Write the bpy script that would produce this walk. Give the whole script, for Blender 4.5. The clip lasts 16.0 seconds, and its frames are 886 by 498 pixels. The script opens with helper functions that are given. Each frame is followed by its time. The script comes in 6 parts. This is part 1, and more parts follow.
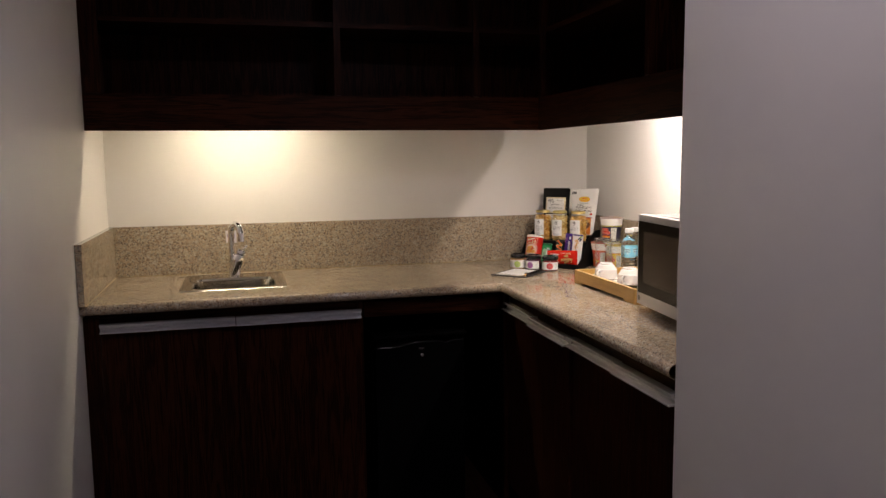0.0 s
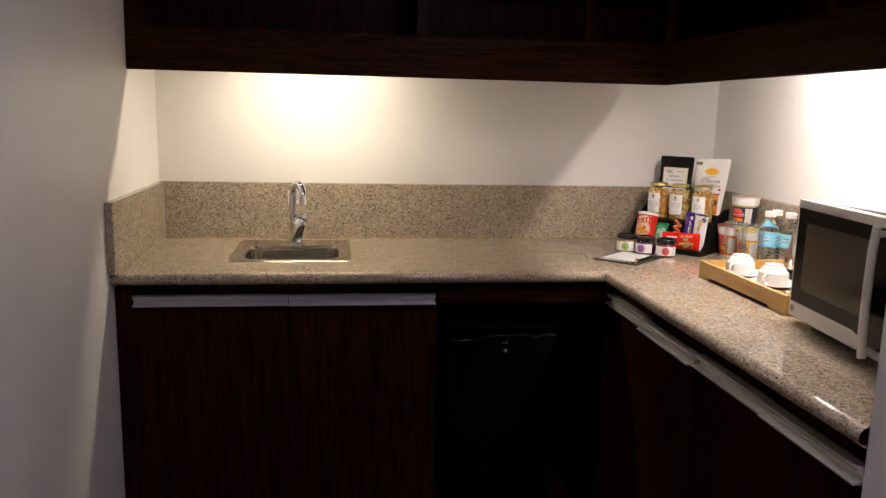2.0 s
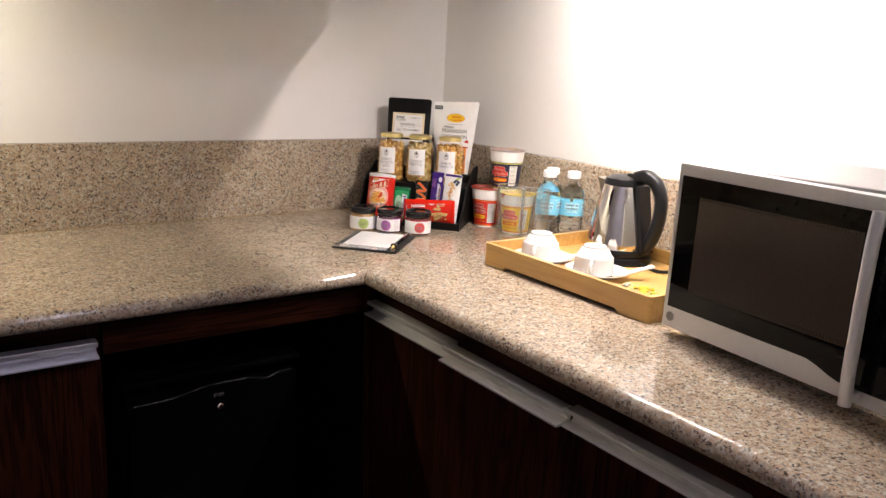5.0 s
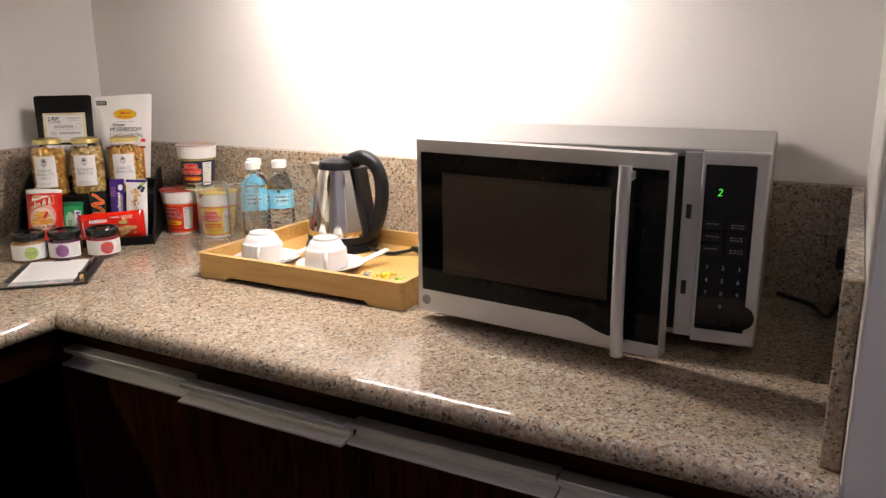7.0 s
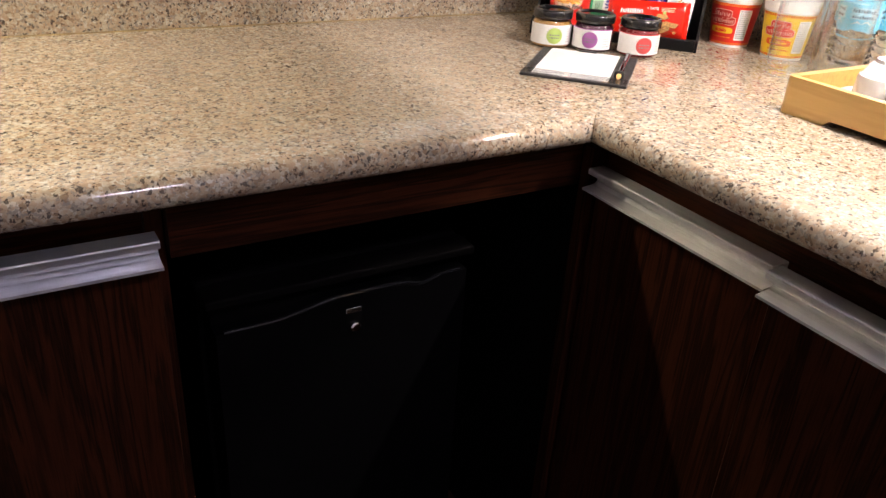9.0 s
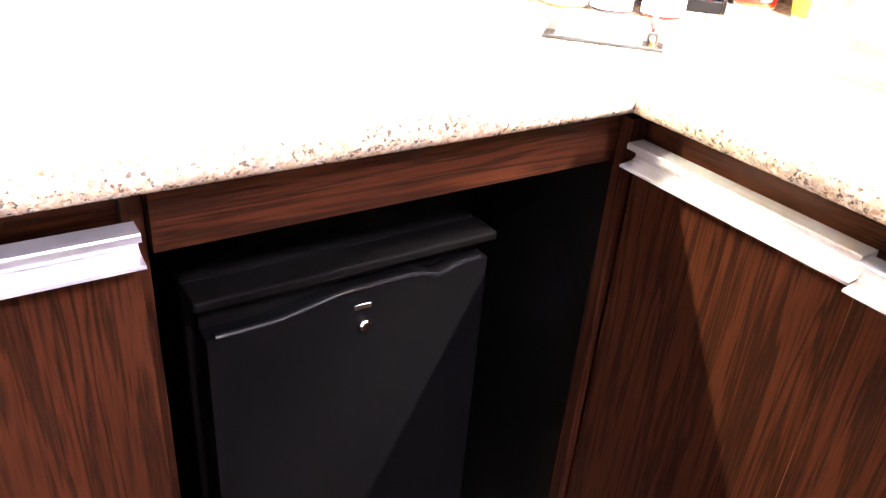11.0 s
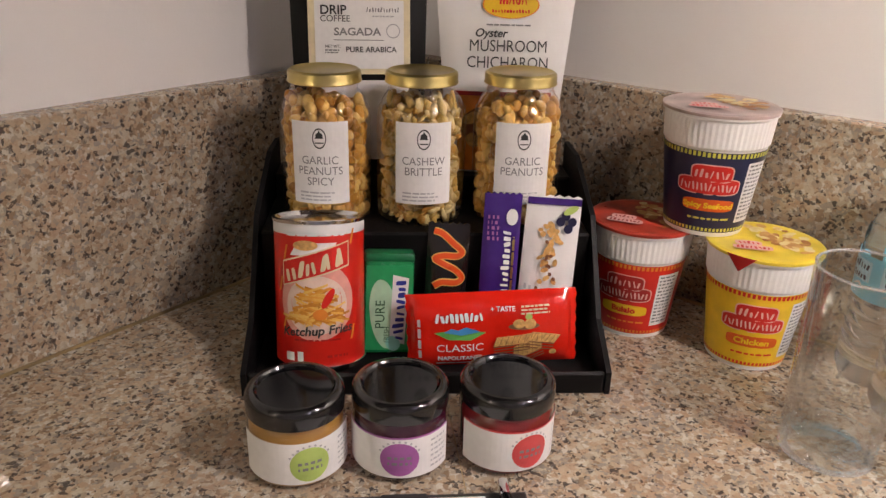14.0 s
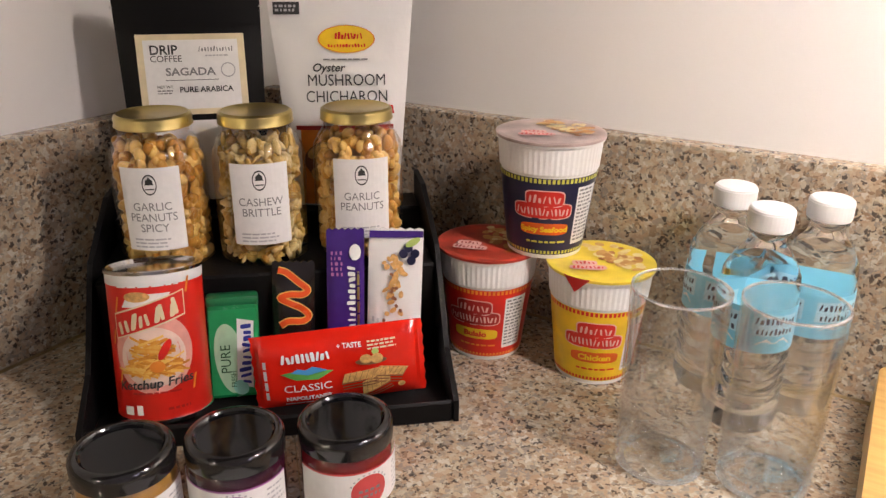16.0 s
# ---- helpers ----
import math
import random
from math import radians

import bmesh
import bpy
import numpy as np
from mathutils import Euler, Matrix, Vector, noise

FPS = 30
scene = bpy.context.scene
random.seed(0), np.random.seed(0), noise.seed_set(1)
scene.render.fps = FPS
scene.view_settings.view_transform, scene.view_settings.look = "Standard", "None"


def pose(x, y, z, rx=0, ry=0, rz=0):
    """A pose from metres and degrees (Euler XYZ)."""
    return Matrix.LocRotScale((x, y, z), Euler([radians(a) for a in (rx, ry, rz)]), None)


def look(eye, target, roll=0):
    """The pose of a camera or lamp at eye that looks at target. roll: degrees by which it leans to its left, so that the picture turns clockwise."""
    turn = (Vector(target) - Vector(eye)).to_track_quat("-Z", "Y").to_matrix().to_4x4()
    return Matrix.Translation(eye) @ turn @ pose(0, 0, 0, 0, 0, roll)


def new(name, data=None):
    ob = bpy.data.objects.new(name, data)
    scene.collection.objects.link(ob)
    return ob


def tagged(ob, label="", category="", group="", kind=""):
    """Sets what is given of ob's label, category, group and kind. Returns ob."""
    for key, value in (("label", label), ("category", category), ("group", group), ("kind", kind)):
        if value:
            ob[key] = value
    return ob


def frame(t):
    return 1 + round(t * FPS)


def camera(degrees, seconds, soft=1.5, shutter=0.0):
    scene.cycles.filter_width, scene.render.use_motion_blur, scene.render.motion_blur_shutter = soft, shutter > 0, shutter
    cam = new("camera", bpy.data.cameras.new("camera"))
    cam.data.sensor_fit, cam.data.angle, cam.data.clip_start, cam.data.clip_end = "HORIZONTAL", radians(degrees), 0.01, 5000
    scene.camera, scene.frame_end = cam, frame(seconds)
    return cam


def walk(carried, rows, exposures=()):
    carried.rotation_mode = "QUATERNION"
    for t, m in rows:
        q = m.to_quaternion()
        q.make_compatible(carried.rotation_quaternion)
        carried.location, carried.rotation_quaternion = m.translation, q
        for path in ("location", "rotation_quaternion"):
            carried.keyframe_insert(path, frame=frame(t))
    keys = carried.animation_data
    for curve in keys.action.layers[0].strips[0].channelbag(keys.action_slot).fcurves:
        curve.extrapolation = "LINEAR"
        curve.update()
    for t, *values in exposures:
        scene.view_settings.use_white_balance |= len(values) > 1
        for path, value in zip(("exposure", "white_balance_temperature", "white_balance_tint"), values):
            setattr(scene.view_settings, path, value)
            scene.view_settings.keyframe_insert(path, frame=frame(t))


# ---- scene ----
cam = camera(60.1, 16.0, soft=1.4)
PATH = [
    (0, (0.513, -0.29, 1.373), (1.013, 1.632, 1.136), -0.6),
    (0.5, (0.502, -0.176, 1.377), (1.06, 1.728, 1.123), -0.8),
    (1, (0.534, -0.057, 1.381), (1.111, 1.835, 1.089), -0.1),
    (1.5, (0.598, 0.069, 1.377), (1.01, 2.001, 1.063), 1.1),
    (2, (0.618, 0.182, 1.374), (0.89, 2.132, 1.022), 1.4),
    (2.5, (0.609, 0.352, 1.357), (0.786, 2.309, 0.982), 1.5),
    (3, (0.616, 0.503, 1.354), (0.718, 2.457, 0.944), 1.3),
    (3.5, (0.643, 0.662, 1.351), (0.763, 2.605, 0.89), 1.7),
    (4, (0.612, 0.807, 1.338), (0.941, 2.715, 0.837), 2.7),
    (4.5, (0.584, 0.94, 1.333), (1.436, 2.686, 0.857), 2.4),
    (5, (0.641, 1.065, 1.327), (1.8, 2.627, 0.862), 3.0),
    (5.2, (0.669, 1.097, 1.328), (1.925, 2.585, 0.87), 3.2),
    (7.3, (0.658, 1.28, 1.312), (2.375, 2.179, 0.818), -0.6),
    (7.5, (0.656, 1.313, 1.296), (2.313, 2.313, 0.79), -0.9),
    (8, (0.732, 1.448, 1.273), (2.076, 2.778, 0.621), 0.1),
    (8.5, (0.801, 1.565, 1.225), (1.84, 3.085, 0.442), 1.5),
    (9, (0.8, 1.714, 1.182), (1.734, 3.226, 0.265), 3.8),
    (9.2, (0.798, 1.759, 1.158), (1.696, 3.254, 0.179), 3.8),
    (11.3, (0.815, 1.863, 1.134), (1.86, 3.275, 0.178), 5.0),
    (11.5, (0.856, 1.887, 1.152), (1.984, 3.263, 0.238), 5.1),
    (12, (1.044, 2.008, 1.213), (2.207, 3.353, 0.297), 3.6),
    (12.5, (1.15, 2.141, 1.22), (2.39, 3.441, 0.341), 2.9),
    (13, (1.218, 2.285, 1.235), (2.627, 3.435, 0.403), 1.2),
    (13.5, (1.29, 2.378, 1.237), (2.775, 3.461, 0.447), 2.6),
    (14, (1.354, 2.428, 1.248), (2.816, 3.552, 0.472), 1.6),
    (14.5, (1.363, 2.458, 1.26), (2.849, 3.566, 0.508), 1.4),
    (15, (1.368, 2.458, 1.271), (2.859, 3.571, 0.539), 1.0),
    (15.5, (1.386, 2.426, 1.278), (2.896, 3.52, 0.554), -0.3),
    (16, (1.393, 2.381, 1.271), (2.985, 3.328, 0.519), 0.6),
]
EXPOSURES = [(0, 0.05, 7050, 10), (1, 0.2, 7000, 10), (2, 0.38, 6750, 10), (3.5, 0.8, 6500, 10), (5, 0.70, 6450, 10), (7.5, 0.32, 6550, 10), (8.5, 0.8, 6500, 10), (9.2, 1.6, 6500, 10), (10.2, 3.9, 6500, 10),
             (11.2, 4.9, 6500, 10), (11.5, 4.4, 6600, 12), (11.8, 2.4, 6550, 11), (12.1, 1.05, 6550, 11), (12.6, 0.24, 6550, 11), (13.2, 0.02, 6600, 12), (14.5, 0.31, 6650, 14), (16, 0.34, 6600, 12)]
walk(cam, [(t, look(eye, target, roll)) for t, eye, target, roll in PATH], EXPOSURES)

# ---- world, lights ----
world = bpy.data.worlds.new("world")
scene.world = world
world.use_nodes = True
sky = world.node_tree.nodes.new("ShaderNodeTexSky")
sky.sky_type, sky.sun_disc = "NISHITA", False
sky.sun_elevation, sky.sun_rotation = radians(12), radians(200)
world.node_tree.links.new(sky.outputs[0], world.node_tree.nodes["Background"].inputs[0])
world.node_tree.nodes["Background"].inputs[1].default_value = 0.05

TUBE_SINK, TUBE_TRAY = 134.0, 390.0
WARM, NEUTRAL = (1.0, 0.89, 0.70), (1.0, 0.905, 0.86)
# Strength of the added, unseen lamp under the entrance ceiling.
ADDED_HALL_GLOW = 24.0


# ---- materials ----
def mat(name):
    m = bpy.data.materials.new(name)
    m.use_nodes = True
    nt = m.node_tree
    return m, nt, nt.nodes["Principled BSDF"]


def node(nt, kind, **inputs):
    n = nt.nodes.new(kind)
    for k, v in inputs.items():
        n.inputs[k.replace("_", " ")].default_value = v
    return n


def coords(nt, scale=(1, 1, 1)):
    c = nt.nodes.new("ShaderNodeTexCoord")
    mp = nt.nodes.new("ShaderNodeMapping")
    mp.inputs["Scale"].default_value = scale
    nt.links.new(c.outputs["Object"], mp.inputs[0])
    return mp.outputs[0]


def ramp(nt, fac, stops, constant=False):
    r = nt.nodes.new("ShaderNodeValToRGB")
    e = r.color_ramp.elements
    while len(e) < len(stops):
        e.new(0.5)
    for el, (p, c) in zip(e, stops):
        el.position, el.color = p, (*c, 1)
    if constant:
        r.color_ramp.interpolation = "CONSTANT"
    nt.links.new(fac, r.inputs[0])
    return r.outputs[0]


def bump(nt, bsdf, height, strength=0.2, distance=0.002):
    b = node(nt, "ShaderNodeBump", Strength=strength, Distance=distance)
    nt.links.new(height, b.inputs["Height"])
    nt.links.new(b.outputs[0], bsdf.inputs["Normal"])


def plain(name, colour, rough=0.5, metal=0.0, vary=0.12, scale=60.0, relief=0.0, coat=0.0, spec=0.5):
    """A surface of one colour with soft unevenness in tone and gloss."""
    m, nt, b = mat(name)
    v = coords(nt)
    n = node(nt, "ShaderNodeTexNoise", Scale=scale, Detail=4.0)
    nt.links.new(v, n.inputs["Vector"])
    lo = tuple(c * (1 - vary) for c in colour)
    hi = tuple(min(1, c * (1 + vary)) for c in colour)
    nt.links.new(ramp(nt, n.outputs[0], [(0.3, lo), (0.7, hi)]), b.inputs["Base Color"])
    b.inputs["Metallic"].default_value = metal
    b.inputs["Coat Weight"].default_value = coat
    b.inputs["Specular IOR Level"].default_value = spec
    r = nt.nodes.new("ShaderNodeMapRange")
    r.inputs["To Min"].default_value, r.inputs["To Max"].default_value = rough * 0.8, min(1, rough * 1.2)
    nt.links.new(n.outputs[0], r.inputs[0])
    nt.links.new(r.outputs[0], b.inputs["Roughness"])
    if relief:
        bump(nt, b, n.outputs[0], relief)
    return m


def maths(nt, op, a, b, c=None):
    n = nt.nodes.new("ShaderNodeMath")
    n.operation = op
    for k, v in enumerate((a, b, c)):
        if v is None:
            continue
        if isinstance(v, (int, float)):
            n.inputs[k].default_value = v
        else:
            nt.links.new(v, n.inputs[k])
    return n.outputs[0]


def blend(nt, fac, a, b, mode="MIX"):
    m = nt.nodes.new("ShaderNodeMix")
    m.data_type, m.blend_type = "RGBA", mode
    for k, v in (("Factor", fac), ("A", a), ("B", b)):
        if isinstance(v, (int, float, tuple)):
            m.inputs[k].default_value = v
        else:
            nt.links.new(v, m.inputs[k])
    return m.outputs["Result"]


def granite():
    """Pink-tan, cream and grey crystals a few millimetres wide, with black mica flecks."""
    m, nt, b = mat("granite")
    v = coords(nt)
    wob = node(nt, "ShaderNodeTexNoise", Scale=230.0, Detail=4.0)
    nt.links.new(v, wob.inputs["Vector"])

    def shaken(amount):
        n = nt.nodes.new("ShaderNodeVectorMath")
        n.operation = "MULTIPLY_ADD"
        n.inputs[1].default_value = (amount, amount, amount)
        nt.links.new(wob.outputs["Color"], n.inputs[0])
        nt.links.new(v, n.inputs[2])
        return n.outputs[0]

    def cells(scale, vec):
        c = node(nt, "ShaderNodeTexVoronoi", Scale=scale)
        nt.links.new(vec, c.inputs["Vector"])
        sep = nt.nodes.new("ShaderNodeSeparateColor")
        nt.links.new(c.outputs["Color"], sep.inputs[0])
        return sep
    big, mid, fine = cells(180.0, shaken(0.0090)), cells(310.0, shaken(0.0070)), cells(345.0, shaken(0.0080))
    grain = node(nt, "ShaderNodeTexNoise", Scale=520.0, Detail=3.0, Roughness=0.7)
    nt.links.new(v, grain.inputs["Vector"])
    stones = [(0.0, (0.300, 0.212, 0.140)), (0.11, (0.325, 0.293, 0.245)), (0.25, (0.460, 0.335, 0.230)), (0.42, (0.515, 0.405, 0.285)), (0.60, (0.415, 0.345, 0.262)),
              (0.72, (0.545, 0.475, 0.365)), (0.90, (0.620, 0.570, 0.475))]
    first, second = ramp(nt, big.outputs[0], stones, True), ramp(nt, mid.outputs[0], stones, True)
    base = blend(nt, ramp(nt, mid.outputs[1], [(0.0, (0.12, 0.12, 0.12)), (0.55, (0.85, 0.85, 0.85))], True), first, second)
    base = blend(nt, 1.0, base, ramp(nt, grain.outputs[0], [(0.3, (0.84, 0.83, 0.82)), (0.7, (1.0, 1.0, 1.0))]), "MULTIPLY")
    clump = node(nt, "ShaderNodeTexNoise", Scale=60.0, Detail=2.0)
    nt.links.new(v, clump.inputs["Vector"])
    d = maths(nt, "MULTIPLY_ADD", clump.outputs[0], 0.50, fine.outputs[1])
    d = maths(nt, "MULTIPLY_ADD", grain.outputs[0], 0.12, maths(nt, "MULTIPLY", d, 0.72))
    col = blend(nt, ramp(nt, d, [(0.0, (0, 0, 0)), (0.850, (0.36, 0.36, 0.36)), (0.890, (0.80, 0.80, 0.80))], True), base, (0.030, 0.027, 0.029, 1))
    patch = node(nt, "ShaderNodeTexNoise", Scale=14.0, Detail=3.0)
    nt.links.new(v, patch.inputs["Vector"])
    col = blend(nt, 1.0, col, ramp(nt, patch.outputs[0], [(0.3, (0.86, 0.84, 0.83)), (0.7, (1.0, 0.99, 0.96))]), "MULTIPLY")
    nt.links.new(col, b.inputs["Base Color"])
    b.inputs["Roughness"].default_value = 0.025
    bump(nt, b, fine.outputs[0], 0.004, 0.0002)
    return m


def wood(name, grain, dark=(0.0078, 0.0025, 0.0014), light=(0.037, 0.0108, 0.0048), rough=0.40):
    m, nt, b = mat(name)
    s = [14.0, 14.0, 14.0]
    s[grain] = 0.9
    v = coords(nt, s)
    n = node(nt, "ShaderNodeTexNoise", Scale=2.2, Detail=6.0, Distortion=1.4)
    nt.links.new(v, n.inputs["Vector"])
    s2 = [110.0, 110.0, 110.0]
    s2[grain] = 3.0
    v2 = coords(nt, s2)
    f = node(nt, "ShaderNodeTexNoise", Scale=3.0, Detail=3.0)
    nt.links.new(v2, f.inputs["Vector"])
    add = nt.nodes.new("ShaderNodeMath")
    add.operation = "MULTIPLY_ADD"
    add.inputs[1].default_value = 0.35
    nt.links.new(f.outputs[0], add.inputs[0])
    nt.links.new(n.outputs[0], add.inputs[2])
    nt.links.new(ramp(nt, add.outputs[0], [(0.42, dark), (0.62, light), (0.72, dark), (0.86, light)]), b.inputs["Base Color"])
    b.inputs["Roughness"].default_value = rough
    b.inputs["Specular IOR Level"].default_value = 0.06
    bump(nt, b, f.outputs[0], 0.08, 0.0006)
    return m


def paint(name, colour):
    m, nt, b = mat(name)
    v = coords(nt)
    n = node(nt, "ShaderNodeTexNoise", Scale=3.0, Detail=5.0)
    nt.links.new(v, n.inputs["Vector"])
    nt.links.new(ramp(nt, n.outputs[0], [(0.3, tuple(c * 0.96 for c in colour)), (0.7, colour)]), b.inputs["Base Color"])
    f = node(nt, "ShaderNodeTexNoise", Scale=420.0, Detail=3.0)
    nt.links.new(v, f.inputs["Vector"])
    bump(nt, b, f.outputs[0], 0.12, 0.001)
    b.inputs["Roughness"].default_value = 0.42
    return m


def brushed(name, colour, rough, axis, metal=1.0):
    m, nt, b = mat(name)
    s = [900.0, 900.0, 900.0]
    s[axis] = 6.0
    v = coords(nt, s)
    n = node(nt, "ShaderNodeTexNoise", Scale=1.0, Detail=3.0)
    nt.links.new(v, n.inputs["Vector"])
    nt.links.new(ramp(nt, n.outputs[0], [(0.3, tuple(c * 0.85 for c in colour)), (0.7, colour)]), b.inputs["Base Color"])
    b.inputs["Metallic"].default_value = metal
    b.inputs["Roughness"].default_value = rough
    bump(nt, b, n.outputs[0], 0.04, 0.0003)
    return m


def clear(name, tint=(1, 1, 1), gloss=1.0, edge=3.2, face=0.05, haze=0.0, rough=0.03):
    """Thin clear glass or plastic: light passes straight, with a Fresnel gloss."""
    m = bpy.data.materials.new(name)
    m.use_nodes = True
    nt = m.node_tree
    nt.nodes.clear()
    out = nt.nodes.new("ShaderNodeOutputMaterial")
    tr = node(nt, "ShaderNodeBsdfTransparent", Color=(*tint, 1))
    gl = node(nt, "ShaderNodeBsdfGlossy", Color=(gloss, gloss, gloss, 1), Roughness=rough)
    lw = node(nt, "ShaderNodeLayerWeight", Blend=0.5)
    pw = nt.nodes.new("ShaderNodeMath")
    pw.operation = "POWER"
    pw.inputs[1].default_value = edge
    nt.links.new(lw.outputs["Facing"], pw.inputs[0])
    fr = nt.nodes.new("ShaderNodeMath")
    fr.operation = "MULTIPLY_ADD"
    fr.inputs[1].default_value, fr.inputs[2].default_value = 0.5, face
    nt.links.new(pw.outputs[0], fr.inputs[0])
    mx = nt.nodes.new("ShaderNodeMixShader")
    nt.links.new(fr.outputs[0], mx.inputs[0])
    nt.links.new(tr.outputs[0], mx.inputs[1])
    nt.links.new(gl.outputs[0], mx.inputs[2])
    # Haze mixes in milky white that stands for light caught in the glass.
    if not haze:
        nt.links.new(mx.outputs[0], out.inputs[0])
        return m
    milk = nt.nodes.new("ShaderNodeMixShader")
    milk.inputs[0].default_value = 0.5
    nt.links.new(node(nt, "ShaderNodeBsdfDiffuse", Color=(0.9, 0.9, 0.9, 1)).outputs[0], milk.inputs[1])
    nt.links.new(node(nt, "ShaderNodeBsdfTranslucent", Color=(0.9, 0.9, 0.9, 1)).outputs[0], milk.inputs[2])
    hz = nt.nodes.new("ShaderNodeMixShader")
    hz.inputs[0].default_value = haze
    nt.links.new(mx.outputs[0], hz.inputs[1])
    nt.links.new(milk.outputs[0], hz.inputs[2])
    nt.links.new(hz.outputs[0], out.inputs[0])
    return m


def solid_glass(name, colour, ior, rough=0.0):
    m, nt, b = mat(name)
    b.inputs["Base Color"].default_value = (*colour, 1)
    b.inputs["Transmission Weight"].default_value = 1.0
    b.inputs["IOR"].default_value = ior
    b.inputs["Roughness"].default_value = rough
    return m


def glowing(name, colour, strength):
    m = bpy.data.materials.new(name)
    m.use_nodes = True
    nt = m.node_tree
    nt.nodes.clear()
    out = nt.nodes.new("ShaderNodeOutputMaterial")
    e = node(nt, "ShaderNodeEmission", Color=(*colour, 1), Strength=strength)
    nt.links.new(e.outputs[0], out.inputs[0])
    return m


GRANITE = granite()
WOOD_Z, WOOD_X, WOOD_Y = wood("wenge_upright", 2), wood("wenge_along", 0), wood("wenge_across", 1)
PAINT = paint("wall_paint", (0.80, 0.775, 0.74))
CEIL = paint("ceiling_paint", (0.82, 0.82, 0.82))
FLOOR = wood("floor_boards", 1, (0.012, 0.006, 0.004), (0.040, 0.018, 0.010), 0.45)
# Pulls along y get a paler, warmer aluminium: light put into its colour.
ALU_X, ALU_Y_LIT = brushed("aluminium_x", (0.74, 0.74, 0.77), 0.30, 0, 0.85), brushed("aluminium_y_lit", (0.88, 0.87, 0.83), 0.27, 1, 0.65)
STEEL_Z = plain("polished_steel", (0.78, 0.77, 0.75), 0.13, 1.0, 0.04, scale=20)
CHROME = plain("chrome", (0.82, 0.82, 0.84), 0.06, 1.0, 0.03)
BLACK = plain("black_plastic", (0.009, 0.009, 0.010), 0.32, relief=0.03, scale=300, spec=0.28)
BLACK_GLOSS = plain("black_gloss", (0.005, 0.005, 0.006), 0.07, spec=0.32)
DARK = plain("dark_gap", (0.02, 0.02, 0.02), 0.6)
WHITE = plain("white_print", (0.78, 0.78, 0.77), 0.4, vary=0.03)
GROUT = plain("sealant", (0.25, 0.17, 0.07), 0.6, vary=0.4, scale=25)
TUBE_W, TUBE_N = glowing("tube_warm", WARM, TUBE_SINK), glowing("tube_neutral", NEUTRAL, TUBE_TRAY)


# ---- mesh helpers ----
def finish(name, bm, material, smooth=False):
    bmesh.ops.recalc_face_normals(bm, faces=bm.faces)
    me = bpy.data.meshes.new(name)
    if smooth:
        for f in bm.faces:
            f.smooth = True
    bm.to_mesh(me)
    bm.free()
    if smooth:
        me.set_sharp_from_angle(angle=radians(38))
    me.materials.append(material)
    return new(name, me)


def part(name, bm, material, parent, label="", smooth=False, m=None):
    ob = finish(name, bm, material, smooth)
    ob.parent = parent
    if m is not None:
        ob.matrix_basis = m
    return tagged(ob, label)


def thing(name, label, category, m=None, group="", kind=""):
    ob = new(name)
    ob.empty_display_size = 0.05
    if m is not None:
        ob.matrix_basis = m
    return tagged(ob, label, category, group, kind)


def structure(name, bm, material, label="", category=""):
    return tagged(finish(name, bm, material), label, category, "", "structure")


def box(x0, x1, y0, y1, z0, z1, bevel=0.0, seg=2, bm=None):
    bm = bm or bmesh.new()
    vs = [bm.verts.new(p) for p in ((x0, y0, z0), (x1, y0, z0), (x1, y1, z0), (x0, y1, z0), (x0, y0, z1), (x1, y0, z1), (x1, y1, z1), (x0, y1, z1))]
    fs = [bm.faces.new([vs[i] for i in q]) for q in ((0, 3, 2, 1), (4, 5, 6, 7), (0, 1, 5, 4), (1, 2, 6, 5), (2, 3, 7, 6), (3, 0, 4, 7))]
    if bevel:
        es = list({e for f in fs for e in f.edges})
        bmesh.ops.bevel(bm, geom=es, offset=bevel, segments=seg, profile=0.5, affect="EDGES")
    return bm


def lathe(profile, seg=40, bm=None, closed=False, m=None):
    """Turns (radius, height) points round the z axis."""
    bm = bm or bmesh.new()
    rings = []
    for r, z in profile:
        if r < 1e-6:
            rings.append([bm.verts.new((0, 0, z))])
        else:
            rings.append([bm.verts.new((r * math.cos(2 * math.pi * i / seg), r * math.sin(2 * math.pi * i / seg), z)) for i in range(seg)])
    pairs = list(zip(rings, rings[1:])) + ([(rings[-1], rings[0])] if closed else [])
    for a, b in pairs:
        for i in range(seg):
            j = (i + 1) % seg
            q = [a[i % len(a)], a[j % len(a)], b[j % len(b)], b[i % len(b)]]
            q = list(dict.fromkeys(q))
            if len(q) > 2:
                bm.faces.new(q)
    if m is not None:
        bmesh.ops.transform(bm, matrix=m, verts=[v for r in rings for v in r])
    return bm


def tube(points, radius, seg=12, bm=None, cap=True, flat=1.0):
    """A round bar along points; radius may be one number or one for each point."""
    bm = bm or bmesh.new()
    pts = [Vector(p) for p in points]
    rads = radius if isinstance(radius, (list, tuple)) else [radius] * len(pts)
    up, rings = None, []
    for i, p in enumerate(pts):
        d = (pts[min(i + 1, len(pts) - 1)] - pts[max(i - 1, 0)]).normalized()
        if up is None:
            up = d.orthogonal().normalized()
        up = (up - d * up.dot(d)).normalized()
        side = d.cross(up)
        rings.append([bm.verts.new(p + rads[i] * (math.cos(2 * math.pi * k / seg) * up + flat * math.sin(2 * math.pi * k / seg) * side)) for k in range(seg)])
    for a, b in zip(rings, rings[1:]):
        for i in range(seg):
            j = (i + 1) % seg
            bm.faces.new((a[i], a[j], b[j], b[i]))
    if cap:
        bm.faces.new(rings[0])
        bm.faces.new(rings[-1])
    return bm


